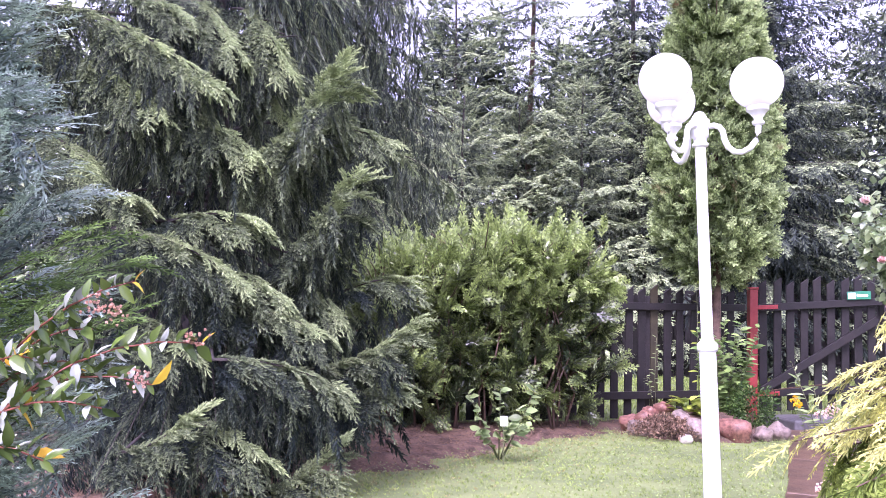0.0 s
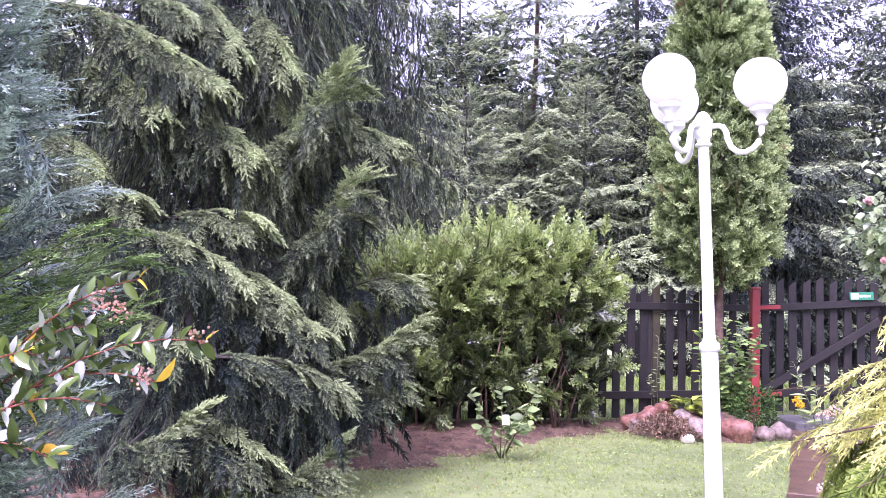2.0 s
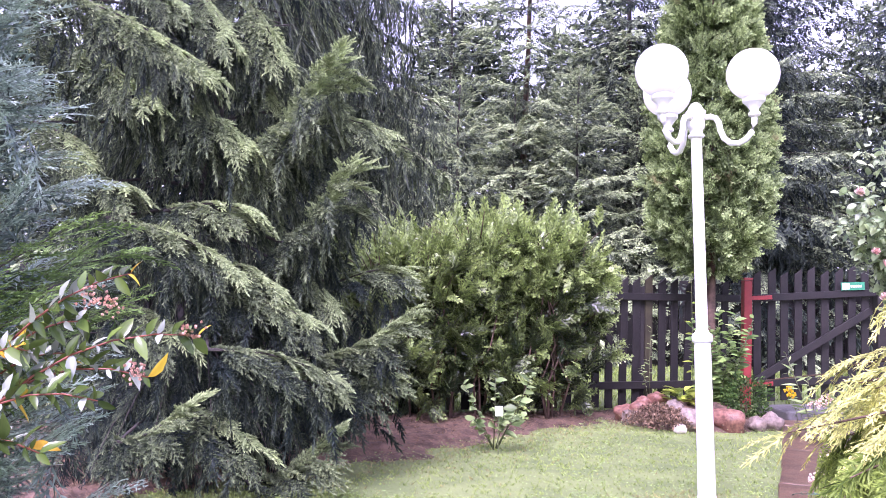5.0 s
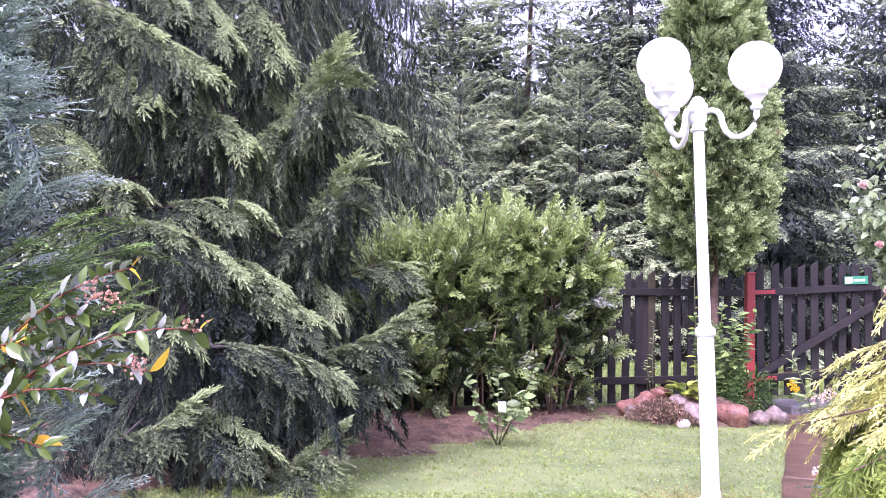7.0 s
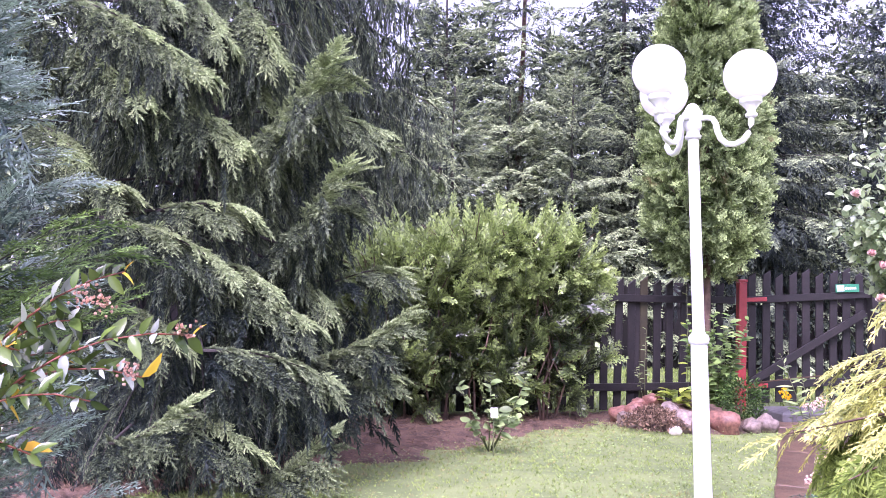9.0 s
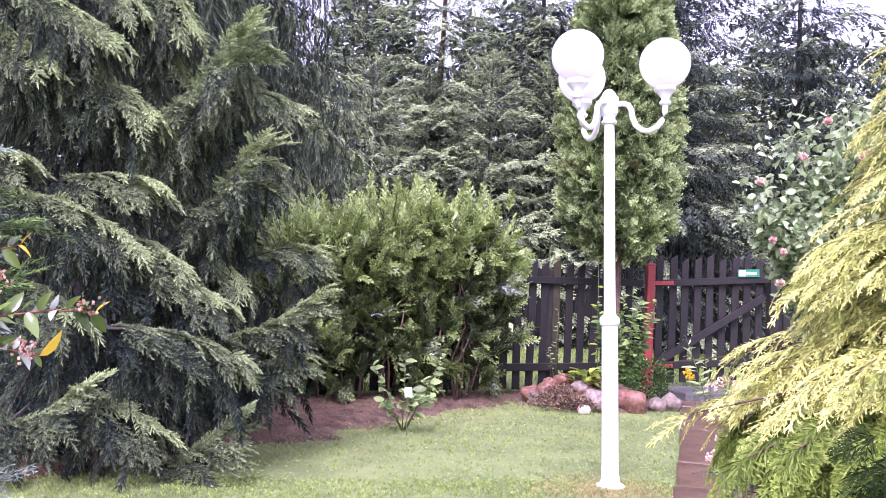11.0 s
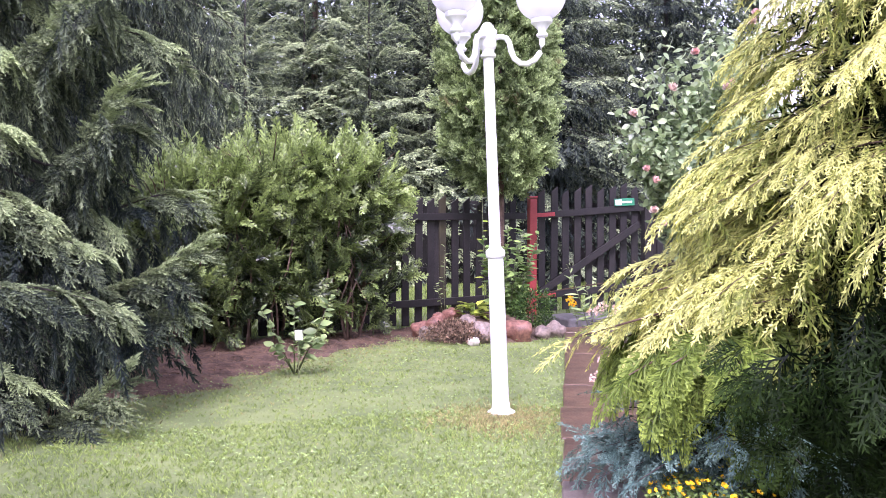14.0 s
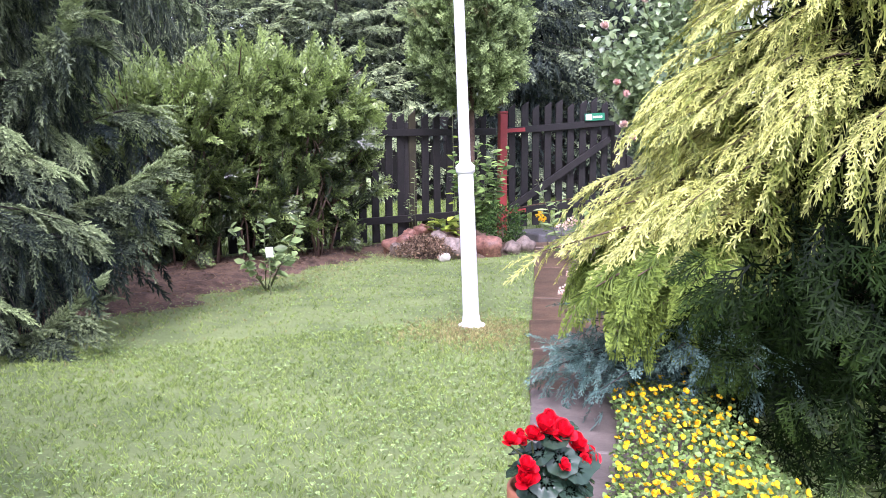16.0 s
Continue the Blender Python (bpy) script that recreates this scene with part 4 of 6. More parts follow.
rad = prof * (1 + RC.normal(0, 0.05, c)) * np.where(RC.random(c) < 0.72, 1.0, RC.uniform(0.45, 0.85, c))
out = np.stack([np.cos(a), np.sin(a), 0 * a], -1)
hub = np.stack([2.56 + rad * np.cos(a), 6.85 + rad * np.sin(a), zz], -1) - out * 0.13
axis = unit(out * 0.9 + UP * RC.normal(0.25, 0.35, (c, 1)) + RC.normal(0, 0.15, (c, 3)))
spread = RC.normal(0, 0.55, (c, per, 3))
way = unit(axis[:, None] + spread).reshape(-1, 3)
place = np.repeat(hub, per, 0) + way * 0.035
up = (np.cross(axis, UP)[:, None] + RC.normal(0, 0.45, (c, per, 3))).reshape(-1, 3)
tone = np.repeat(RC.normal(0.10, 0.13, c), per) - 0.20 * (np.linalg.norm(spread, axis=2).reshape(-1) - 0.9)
SMALL = [frond(RC, 8, 0.42, 3, 0.125, 44, 0.15, 0.7, 0.10, True) for _ in range(5)]
part("crown", to_mesh("crown", (mixed(SMALL, place, turns(way, up), RC.uniform(0.09, 0.145, len(place)), tone + RC.normal(0, 0.08, len(place))), M_column)), column, kind="stuff")
# inner sprays carry the crown's shade as a darker tone
n = 1500
a, zz = RC.uniform(0, 6.28, n), 1.30 + 3.0 * RC.uniform(0, 1, n)
r = np.interp(zz, [1.30, 1.6, 2.3, 3.2, 4.3], [0.20, 0.40, 0.46, 0.34, 0.20]) * np.sqrt(RC.uniform(0.3, 1, n))
place = np.stack([2.56 + r * np.cos(a), 6.85 + r * np.sin(a), zz], -1)
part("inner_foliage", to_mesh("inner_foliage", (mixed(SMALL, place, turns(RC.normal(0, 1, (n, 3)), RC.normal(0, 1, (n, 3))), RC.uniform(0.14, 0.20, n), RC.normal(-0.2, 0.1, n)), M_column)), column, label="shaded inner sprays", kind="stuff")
for k in range(14):
    zc, ac = RC.uniform(1.4, 3.6), RC.uniform(0, 6.28)
    p0 = np.array([2.56, 6.85, zc])
    p1 = p0 + [0.5 * math.cos(ac), 0.5 * math.sin(ac), 0.25]
    part("limb", to_mesh("limb", (tube([p0, (p0 + p1) / 2, p1], [0.012, 0.009, 0.004], 5), M_bark_red)), column)

# ================= golden cypress beside the path =================
RG = np.random.default_rng(41)
GC = np.array([2.35, 2.05])
gold = thing("golden_cypress", (*GC, 0), "golden-yellow thread cypress with dark green inner foliage", "shrub")
part("trunk", trunk_mesh("trunk", GC, 1.9, 0.06, M_bark_red, 9), gold)
THREAD = [frond(RG, 13, 0.19, 2, 0.040, 28, bnd, 0.5, 0.10, True) for bnd in (0.1, 0.25, 0.4, 0.2, 0.5)]
TRESS = [frond(RG, 12, 0.17, 1, 0.044, 28, bnd, 0.4, 0.10, True) for bnd in (0.05, 0.15, 0.1)]
LACE = [frond(RG, 10, 0.42, 4, 0.036, 38, 0.3, 0.7, 0.06, True) for _ in range(5)]
FAN = [frond(RG, 15, 0.55, 6, 0.040, 48, 0.35, 0.9, 0.03) for _ in range(4)]


def gold_radius(z):
    return np.interp(z, [0.0, 0.25, 0.45, 0.7, 1.0, 1.3, 1.6, 1.9, 2.15, 2.45], [0.62, 0.62, 0.72, 0.78, 0.72, 0.62, 0.54, 0.44, 0.32, 0.06])


def on_shrub(n, z0, z1, rng, depth=0.12):
    z = rng.uniform(z0, z1, n)
    a = np.where(rng.random(n) < 0.84, rng.uniform(radians(105), radians(350), n), rng.uniform(radians(350), radians(465), n))
    r = gold_radius(z) * (1 + 0.07 * np.sin(5 * a + 6 * z) + 0.05 * np.sin(9 * z - 3 * a)) + 0.17 * (0.5 - (z * 2.9 + 0.5 * np.sin(2.3 * a) + 0.25 * np.sin(5.1 * a)) % 1) * np.clip((z - 0.5) * 3, 0, 1) - rng.uniform(0, depth, n)
    r = r + 0.60 * np.clip(-np.sin(a) * 1.4, 0, 1) * np.clip((1.05 - z) / 0.4, 0, 1)
    out = np.stack([np.cos(a), np.sin(a), 0 * a], -1)
    return np.stack([GC[0] + r * np.cos(a), GC[1] + r * np.sin(a), z], -1), out


# golden boughs: out from the heart, arching over, their threads drooping
place, out = on_shrub(380, 0.40, 2.35, RG, 0.02)
place[:150], out[:150] = on_shrub(150, 0.45, 1.25, RG, 0.02)
front = np.clip(-out[:, 1] * 1.3, 0, 1)
hollow = np.sin(place[:, 0] * 9.0 + 1.0) * np.sin(place[:, 2] * 7.5 + place[:, 0] * 3.0)
keep = (place[:, 2] > 0.45 + 0.42 * front + RG.normal(0, 0.05, len(front))) & (hollow > -0.45 - 0.6 * (1 - front))
for tip, o, f in zip(place[keep], out[keep], front[keep]):
    droop = RG.uniform(0.02, 0.16) + 0.10 * f
    way = unit(o + [-0.45, 0.20, 0] + RG.normal(0, 0.12, 3)) * [1, 1, 0]
    tip = tip - way * 0.16 * np.clip((0.80 - tip[2]) / 0.3, 0, 1)
    span = RG.uniform(0.34, 0.48)
    q = np.linspace(0, 1, 6)[:, None]
    line = tip - way * span * (1 - q) + UP * (0.05 * np.sin(q * math.pi) + droop * (1 - q) - 0.02)
    # threads low on the front toned darker, shade put into colour
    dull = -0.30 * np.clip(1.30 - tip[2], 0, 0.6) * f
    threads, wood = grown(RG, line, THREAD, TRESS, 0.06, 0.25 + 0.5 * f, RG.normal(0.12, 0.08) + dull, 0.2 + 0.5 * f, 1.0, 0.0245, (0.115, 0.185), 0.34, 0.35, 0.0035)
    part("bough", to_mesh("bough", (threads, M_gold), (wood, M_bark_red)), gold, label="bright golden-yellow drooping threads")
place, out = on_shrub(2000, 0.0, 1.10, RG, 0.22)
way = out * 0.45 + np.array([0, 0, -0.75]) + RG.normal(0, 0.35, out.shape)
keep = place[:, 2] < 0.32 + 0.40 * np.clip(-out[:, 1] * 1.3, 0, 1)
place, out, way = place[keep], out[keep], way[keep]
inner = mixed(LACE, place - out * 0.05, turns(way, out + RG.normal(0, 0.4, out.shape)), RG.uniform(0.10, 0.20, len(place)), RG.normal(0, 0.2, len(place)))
# fill inside the shrub, toned darkest for its inner shade
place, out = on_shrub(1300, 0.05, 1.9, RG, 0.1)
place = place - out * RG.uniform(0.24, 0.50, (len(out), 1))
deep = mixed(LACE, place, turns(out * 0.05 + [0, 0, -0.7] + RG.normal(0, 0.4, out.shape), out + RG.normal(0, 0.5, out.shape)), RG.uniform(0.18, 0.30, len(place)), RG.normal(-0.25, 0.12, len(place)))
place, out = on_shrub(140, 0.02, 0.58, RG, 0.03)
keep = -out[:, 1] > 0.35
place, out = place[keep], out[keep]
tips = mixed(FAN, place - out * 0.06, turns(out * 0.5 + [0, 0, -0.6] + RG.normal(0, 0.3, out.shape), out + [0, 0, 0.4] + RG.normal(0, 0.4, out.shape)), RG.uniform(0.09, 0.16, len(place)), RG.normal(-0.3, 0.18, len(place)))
part("green_sprays", to_mesh("green_sprays", (tips, M_lime_shaded)), gold, label="green flat sprays low on the shrub, darkened as shade", kind="stuff")
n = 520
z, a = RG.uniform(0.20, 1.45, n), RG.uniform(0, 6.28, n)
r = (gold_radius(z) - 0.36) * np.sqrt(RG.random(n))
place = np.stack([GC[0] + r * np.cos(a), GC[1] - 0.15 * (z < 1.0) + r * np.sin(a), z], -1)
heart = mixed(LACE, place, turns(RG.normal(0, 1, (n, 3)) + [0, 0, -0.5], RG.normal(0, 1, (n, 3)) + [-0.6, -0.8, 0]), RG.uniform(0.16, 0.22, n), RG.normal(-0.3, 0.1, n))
part("inner_foliage", to_mesh("inner_foliage", (merge([inner, deep, heart]), M_inner_shaded)), gold, label="green hanging inner sprays, darkened as shade", kind="stuff")
# low boughs over the path: start, tip
LOW = [((1.80, 2.25, 0.60), (1.12, 2.26, 0.46)), ((1.75, 2.15, 0.53), (1.27, 1.99, 0.38)), ((1.80, 2.10, 0.50), (1.36, 1.94, 0.34)), ((1.85, 2.45, 0.72), (1.56, 2.56, 0.66)),
       ((1.85, 2.05, 0.48), (1.42, 1.91, 0.30)), ((1.90, 2.00, 0.46), (1.53, 1.89, 0.27)), ((1.78, 2.08, 0.54), (1.34, 1.86, 0.43)), ((1.85, 1.98, 0.54), (1.50, 1.82, 0.40))]
for k in range(22):
    y, z = RG.uniform(2.00, 2.62), RG.uniform(0.30, 0.62)
    LOW.append(((1.88, y * 0.6 + 0.9, z + 0.10), (RG.uniform(1.46, 1.64) + 0.25 * (y - 2.3), y, z)))
fans, woods = [], []
for k, (p0, p1) in enumerate(LOW):
    golden = k in (0, 3) or (k > 7 and p1[2] > 0.44)
    p0, p1 = np.array(p0) + [-0.03, 0, 0.06], np.array(p1) + [-0.03 if k else 0.05, 0, 0.06]
    q = np.linspace(0.05, 1, 22)[:, None]
    place = p0 + (p1 - p0) * q + [0, 0, 0.05] * np.sin(q * math.pi)
    d = unit(p1 - p0)
    sg = np.where(np.arange(22) % 2, 1, -1)[:, None]
    side = unit(np.cross(d, [0, 0, 1.0]))
    way = d * 0.7 + side * sg * 0.6 * (1.1 - q) + [0, 0, -0.22 if golden else -0.50] + RG.normal(0, 0.15, place.shape)
    fans.append(mixed(THREAD if golden else FAN, place, turns(way, np.array([0, 0, 1.0]) + RG.normal(0, 0.25, place.shape)), RG.uniform(0.12, 0.20, 22), RG.normal(0.25 if golden else 0.0, 0.08, 22)))
    woods.append(tube([p0 + (p0 - p1) * 0.6, p0, p1], [0.010, 0.007, 0.002], 5))
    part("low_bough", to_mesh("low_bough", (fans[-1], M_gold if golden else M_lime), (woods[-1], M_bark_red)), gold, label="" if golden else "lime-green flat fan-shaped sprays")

# ================= blue juniper beneath =================
RJ = np.random.default_rng(51)
jun = thing("blue_juniper", (1.70, 2.02, 0), "low spreading silver-blue juniper hanging over the path", "shrub")
BLUE = [frond(RJ, 11, 0.40, 4, 0.042, 38, 0.25, 0.7, 0.12) for _ in range(4)]
for k in range(15):
    a = radians(RJ.uniform(125, 265))
    p0 = np.array([1.68, 2.02, 0.05])
    l = RJ.uniform(0.30, 0.56)
    p1 = p0 + [l * math.cos(a), l * math.sin(a), RJ.uniform(0.04, 0.22)]
    q = np.linspace(0.2, 1, 34)[:, None]
    place = p0 + (p1 - p0) * q + RJ.normal(0, 0.025, (34, 3)) + np.array([0, 0, 0.10]) * np.sin(q * math.pi)
    d = unit(p1 - p0)
    way = d * 0.6 + RJ.normal(0, 0.55, place.shape) + [0, 0, -0.55]
    spray = mixed(BLUE, place, turns(way, np.array([0, 0, 1.0]) + RJ.normal(0, 0.4, place.shape)), RJ.uniform(0.06, 0.12, 34), RJ.normal(0.1, 0.18, 34))
    part("branch", to_mesh("branch", (spray, M_blue), (tube([p0, (p0 + p1) / 2 + [0, 0, 0.12], p1], [0.006, 0.004, 0.001], 5), M_bark)), jun)

# ================= blue cypress close at hand =================
RL = np.random.default_rng(61)
left = thing("blue_cypress", (-1.22, 1.42, 0), "blue-green cypress with feathery sprays and fresh green tips", "shrub")
part("trunk", trunk_mesh("trunk", (-1.22, 1.42), 2.3, 0.05, M_bark, 9), left)
PLUME = [frond(RL, 13, 0.26, 2, 0.034, 36, bnd, 0.75, 0.12, True) for bnd in (0.0, 0.1, 0.2, 0.3, 0.05)]


def left_reach(z):
    return np.interp(z, [0, 0.5, 0.8, 1.0, 1.15, 1.4, 1.7, 2.2], [0.50, 0.52, 0.48, 0.50, 0.46, 0.34, 0.24, 0.10])


for k in range(170):
    z, a = RL.uniform(0.12, 2.05), radians(RL.uniform(-125, 75))
    green = 0.80 < z < 1.10 and RL.random() < 0.85
    r = float(left_reach(z)) * (RL.uniform(0.98, 1.18) if green else RL.uniform(0.80, 1.10))
    o = np.array([math.cos(a), math.sin(a), 0])
    q = np.linspace(0, 1, 6)[:, None]
    span = RL.uniform(0.24, 0.34)
    tip = np.array([-1.22, 1.42, z]) + o * r
    line = tip - o * span * (1 - q) + UP * (RL.uniform(0.08, 0.26) * (q ** 1.5 - 1) + 0.03 * np.sin(q * math.pi))
    sprays, wood = grown(RL, line, PLUME, PLUME, 0.05, 0.25, RL.normal(0.28 if green else 0.26, 0.12), 0.15, 1.0, 0.019, (0.09, 0.15), 0.35, 0.30, 0.003)
    part("bough", to_mesh("bough", (sprays, M_left_green if green else M_left), (wood, M_bark)), left, label="fresh green sprays" if green else "silvery blue-green sprays")
# fill behind the boughs, its shade painted in by a low tone
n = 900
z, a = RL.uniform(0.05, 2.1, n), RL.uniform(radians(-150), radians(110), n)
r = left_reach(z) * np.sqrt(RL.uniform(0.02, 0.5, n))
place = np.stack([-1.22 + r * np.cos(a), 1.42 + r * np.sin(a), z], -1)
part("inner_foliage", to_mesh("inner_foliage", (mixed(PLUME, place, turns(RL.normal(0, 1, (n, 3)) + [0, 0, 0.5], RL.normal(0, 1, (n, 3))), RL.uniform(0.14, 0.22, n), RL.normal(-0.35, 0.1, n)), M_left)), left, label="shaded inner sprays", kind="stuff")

# ---- wet shrub with red stems in front of it
RT = np.random.default_rng(71)
wet = thing("flowering_shrub", (-0.98, 1.05, 0), "wet shrub with red stems, mixed leaves and pinkish buds", "shrub")
STEMS = [((-0.98, 1.02, 0.10), (-0.80, 1.12, 0.74), (-0.52, 1.18, 0.94)), ((-0.98, 1.04, 0.10), (-0.76, 1.10, 0.72), (-0.39, 1.17, 0.83)), ((-0.98, 1.06, 0.08), (-0.80, 1.12, 0.70), (-0.47, 1.15, 0.755)),
         ((-0.97, 1.00, 0.08), (-0.82, 1.06, 0.66), (-0.53, 1.08, 0.72)), ((-0.98, 1.08, 0.08), (-0.82, 1.15, 0.72), (-0.60, 1.20, 0.85)), ((-0.99, 1.05, 0.06), (-0.84, 1.02, 0.62), (-0.60, 1.03, 0.64)),
         ((-0.97, 1.10, 0.08), (-0.84, 1.18, 0.70), (-0.62, 1.24, 0.78)), ((-0.98, 1.02, 0.08), (-0.84, 1.10, 0.70), (-0.66, 1.10, 0.80))]
OVAL = leaf_shape(1, 0.42, 0.20, 0.18)
for si, (p0, pm, p1) in enumerate(STEMS):
    p0, pm, p1 = np.array(p0), np.array(pm), np.array(p1)
    q = np.linspace(0, 1, 12)[:, None]
    line = (1 - q) ** 2 * p0 + 2 * q * (1 - q) * (pm + (pm - (p0 + p1) / 2) * 0.6) + q ** 2 * p1
    stem = part("stem", to_mesh("stem", (tube(line, np.linspace(0.0045, 0.0013, 12), 6), M_stem_red), smooth=True), wet)
    k = 56
    q = np.linspace(0.40, 1.0, k)[:, None]
    place = (1 - q) ** 2 * p0 + 2 * q * (1 - q) * (pm + (pm - (p0 + p1) / 2) * 0.6) + q ** 2 * p1
    a = np.arange(k) * 2.4 + RT.uniform(0, 6)
    d = unit(p1 - pm)
    way = d * 0.55 + np.stack([0.15 * np.cos(a), 0.75 * np.cos(a), 0.85 * np.sin(a)], -1) + RT.normal(0, 0.2, (k, 3))
    up = np.array([0, -0.5, 0.8]) + RT.normal(0, 0.6, (k, 3))
    size = RT.uniform(0.020, 0.052, k) * np.where(RT.random(k) < 0.12, 1.25, 1)
    pick = RT.random(k)
    pick[-2:] = 0.99 if si == 0 else 0.5
    pick[-1:] = 0.99 if si in (0, 1, 2) else 0.5
    for nm, mat, lo, hi in (("leaf_green", M_leaf_near, 0, 0.70), ("leaf_pale", M_leaf_sheen, 0.70, 0.97), ("leaf_yellow", M_leaf_gold, 0.97, 1.1)):
        sel = (pick >= lo) & (pick < hi)
        if sel.any():
            part("leaves", to_mesh("leaves", (scatter(OVAL, place[sel], turns(way[sel], up[sel]), size[sel], RT.uniform(0, 0.7, sel.sum())), mat), smooth=True), stem)
PETAL = leaf_shape(1, 0.8, 0.25, -0.35)


def round_petal(width=0.9, cup=0.30):
    """A blunt, cupped petal along x."""
    xs = np.array([0.0, 0.22, 0.50, 0.80, 0.97])
    ws = np.array([0.10, 0.34, 0.50, 0.46, 0.22]) * width
    z = cup * xs ** 2
    v = np.vstack([np.stack([xs, ws, z + 0.5 * ws ** 2], -1), np.stack([xs * 1.02, 0 * xs, z], -1), np.stack([xs, -ws, z + 0.5 * ws ** 2], -1)])
    f = []
    for r in (0, 5):
        for i in range(4):
            f += [(r + i, r + 5 + i, r + 6 + i), (r + i, r + 6 + i, r + 1 + i)]
    return v, np.array(f), np.tile(0.1 + 0.4 * xs, 3)


BLUNT = round_petal()


def rosette(rng, petals, spread=(0.2, 1.2), petal=PETAL):
    """A blossom of curved petals facing up, of radius 1."""
    a = np.arange(petals) * 2.4
    tilt = np.linspace(*spread, petals)
    way = np.stack([np.cos(a) * np.sin(tilt), np.sin(a) * np.sin(tilt), np.cos(tilt)], -1)
    inward = np.stack([-np.cos(a) * np.cos(tilt), -np.sin(a) * np.cos(tilt), np.sin(tilt)], -1)
    return scatter(petal, np.zeros((petals, 3)), turns(way, inward), rng.uniform(0.7, 1.0, petals), rng.uniform(0, 0.6, petals))


BUD = rosette(RT, 9, (0.1, 1.0))
for c in ((-0.575, 1.15, 0.895), (-0.545, 1.15, 0.885), (-0.40, 1.16, 0.838), (-0.485, 1.14, 0.765)):
    k = 26
    place = np.array(c) + RT.normal(0, 0.010, (k, 3))
    part("inflorescence", to_mesh("inflorescence", (scatter(BUD, place, turns(RT.normal(0, 1, (k, 3)), RT.normal(0, 1, (k, 3))), 0.0070, RT.uniform(0, 0.4, k)), M_salmon)), wet, label="salmon-pink bud cluster", kind="stuff")

# ================= small hydrangea with a plant tag =================
RP = np.random.default_rng(81)


def leafy(tree, stems, per, size, shape, material, stem_mat, rng, droop=-0.1, start=0.35, r=0.004, age_tone=0.2):
    """Stems as lists of points, each with leaves in turn along it."""
    for pts in stems:
        pts = np.array(pts, float)
        s = part("stem", to_mesh("stem", (tube(pts, np.linspace(r, r * 0.4, len(pts)), 5), stem_mat), smooth=True), tree)
        u = np.linspace(start, 1, per)
        place = np.stack([np.interp(u, np.linspace(0, 1, len(pts)), pts[:, c]) for c in range(3)], -1)
        a = np.arange(per) * math.pi / 2 * 1.07 + rng.uniform(0, 6)
        a[::2] += math.pi / 2
        way = np.stack([np.cos(a), np.sin(a), droop + 0.5 * u], -1) + rng.normal(0, 0.2, (per, 3))
        sz = rng.uniform(size * 0.7, size * 1.15, per) * (1.1 - 0.45 * u)
        part("leaves", to_mesh("leaves", (scatter(shape, place, turns(way, np.array([0, -0.55, 0.9]) + rng.normal(0, 0.35, (per, 3))), sz, rng.normal(age_tone, 0.2, per)), material), smooth=True), s)


sap = thing("young_hydrangea", (0.51, 4.85, 0), "young hydrangea with pale green leaves on the lawn's edge", "plant")
leafy(sap, [[(0.50, 4.85, 0), (0.50, 4.84, 0.22), (0.50, 4.83, 0.43)], [(0.50, 4.85, 0), (0.40, 4.84, 0.22), (0.30, 4.84, 0.40)], [(0.52, 4.85, 0), (0.64, 4.84, 0.26), (0.73, 4.84, 0.47)],
            [(0.51, 4.85, 0), (0.58, 4.78, 0.16), (0.66, 4.74, 0.22)], [(0.50, 4.85, 0), (0.42, 4.78, 0.14), (0.36, 4.72, 0.20)], [(0.51, 4.86, 0), (0.54, 4.80, 0.14), (0.55, 4.74, 0.24)]], 14, 0.105, leaf_shape(1, 0.55, 0.10, 0.2), M_leaf_pale, M_stem, RP)
tag = thing("plant_tag", (0.515, 4.72, 0), "white plastic plant tag beside the hydrangea", "label")
part("tag_plate", shaped("tag_plate", block(0.045, 0.002, 0.06), M_tag, bevel=0.0008), tag, pose(0.515, 4.72, 0.255, -12, 0, 8))
part("tag_stake", shaped("tag_stake", block(0.006, 0.002, 0.25), M_stem), tag, pose(0.515, 4.735, 0.115, -4, 0, 8))

# ================= rockery round the thuja's foot =================
RK = np.random.default_rng(91)
mound = tagged(new("rockery_mound", sheet("rockery_mound", np.linspace(1.4, 3.1, 50), np.linspace(5.6, 7.1, 45), lambda x, y: 0.20 * np.exp(-(((x - 2.25) / 0.52) ** 2 + ((y - 6.4) / 0.38) ** 2) ** 1.4) - 0.03 + 0.012 * ripple(x, y, 6), M_soil)), "low mound of soil and dry plants", "soil", kind="structure")


def boulder(at, size, material, label, rng):
    bm = bmesh.new()
    bmesh.ops.create_icosphere(bm, subdivisions=3, radius=1)
    off = rng.uniform(-9, 9, 3)
    for v in bm.verts:
        k = 1 + 0.36 * noise.noise(v.co * 1.2 + Vector(off)) + 0.14 * noise.noise(v.co * 2.7 + Vector(off))
        v.co = Vector((v.co.x * size[0], v.co.y * size[1], v.co.z * size[2])) * k * 0.88
    ob = tagged(new("boulder", shaped("boulder", bm, material, True)), label, "stone", "stones of the rockery")
    ob.matrix_basis = pose(at[0] + 0.04, at[1], at[2] - 0.015, 0, 0, rng.uniform(0, 360))


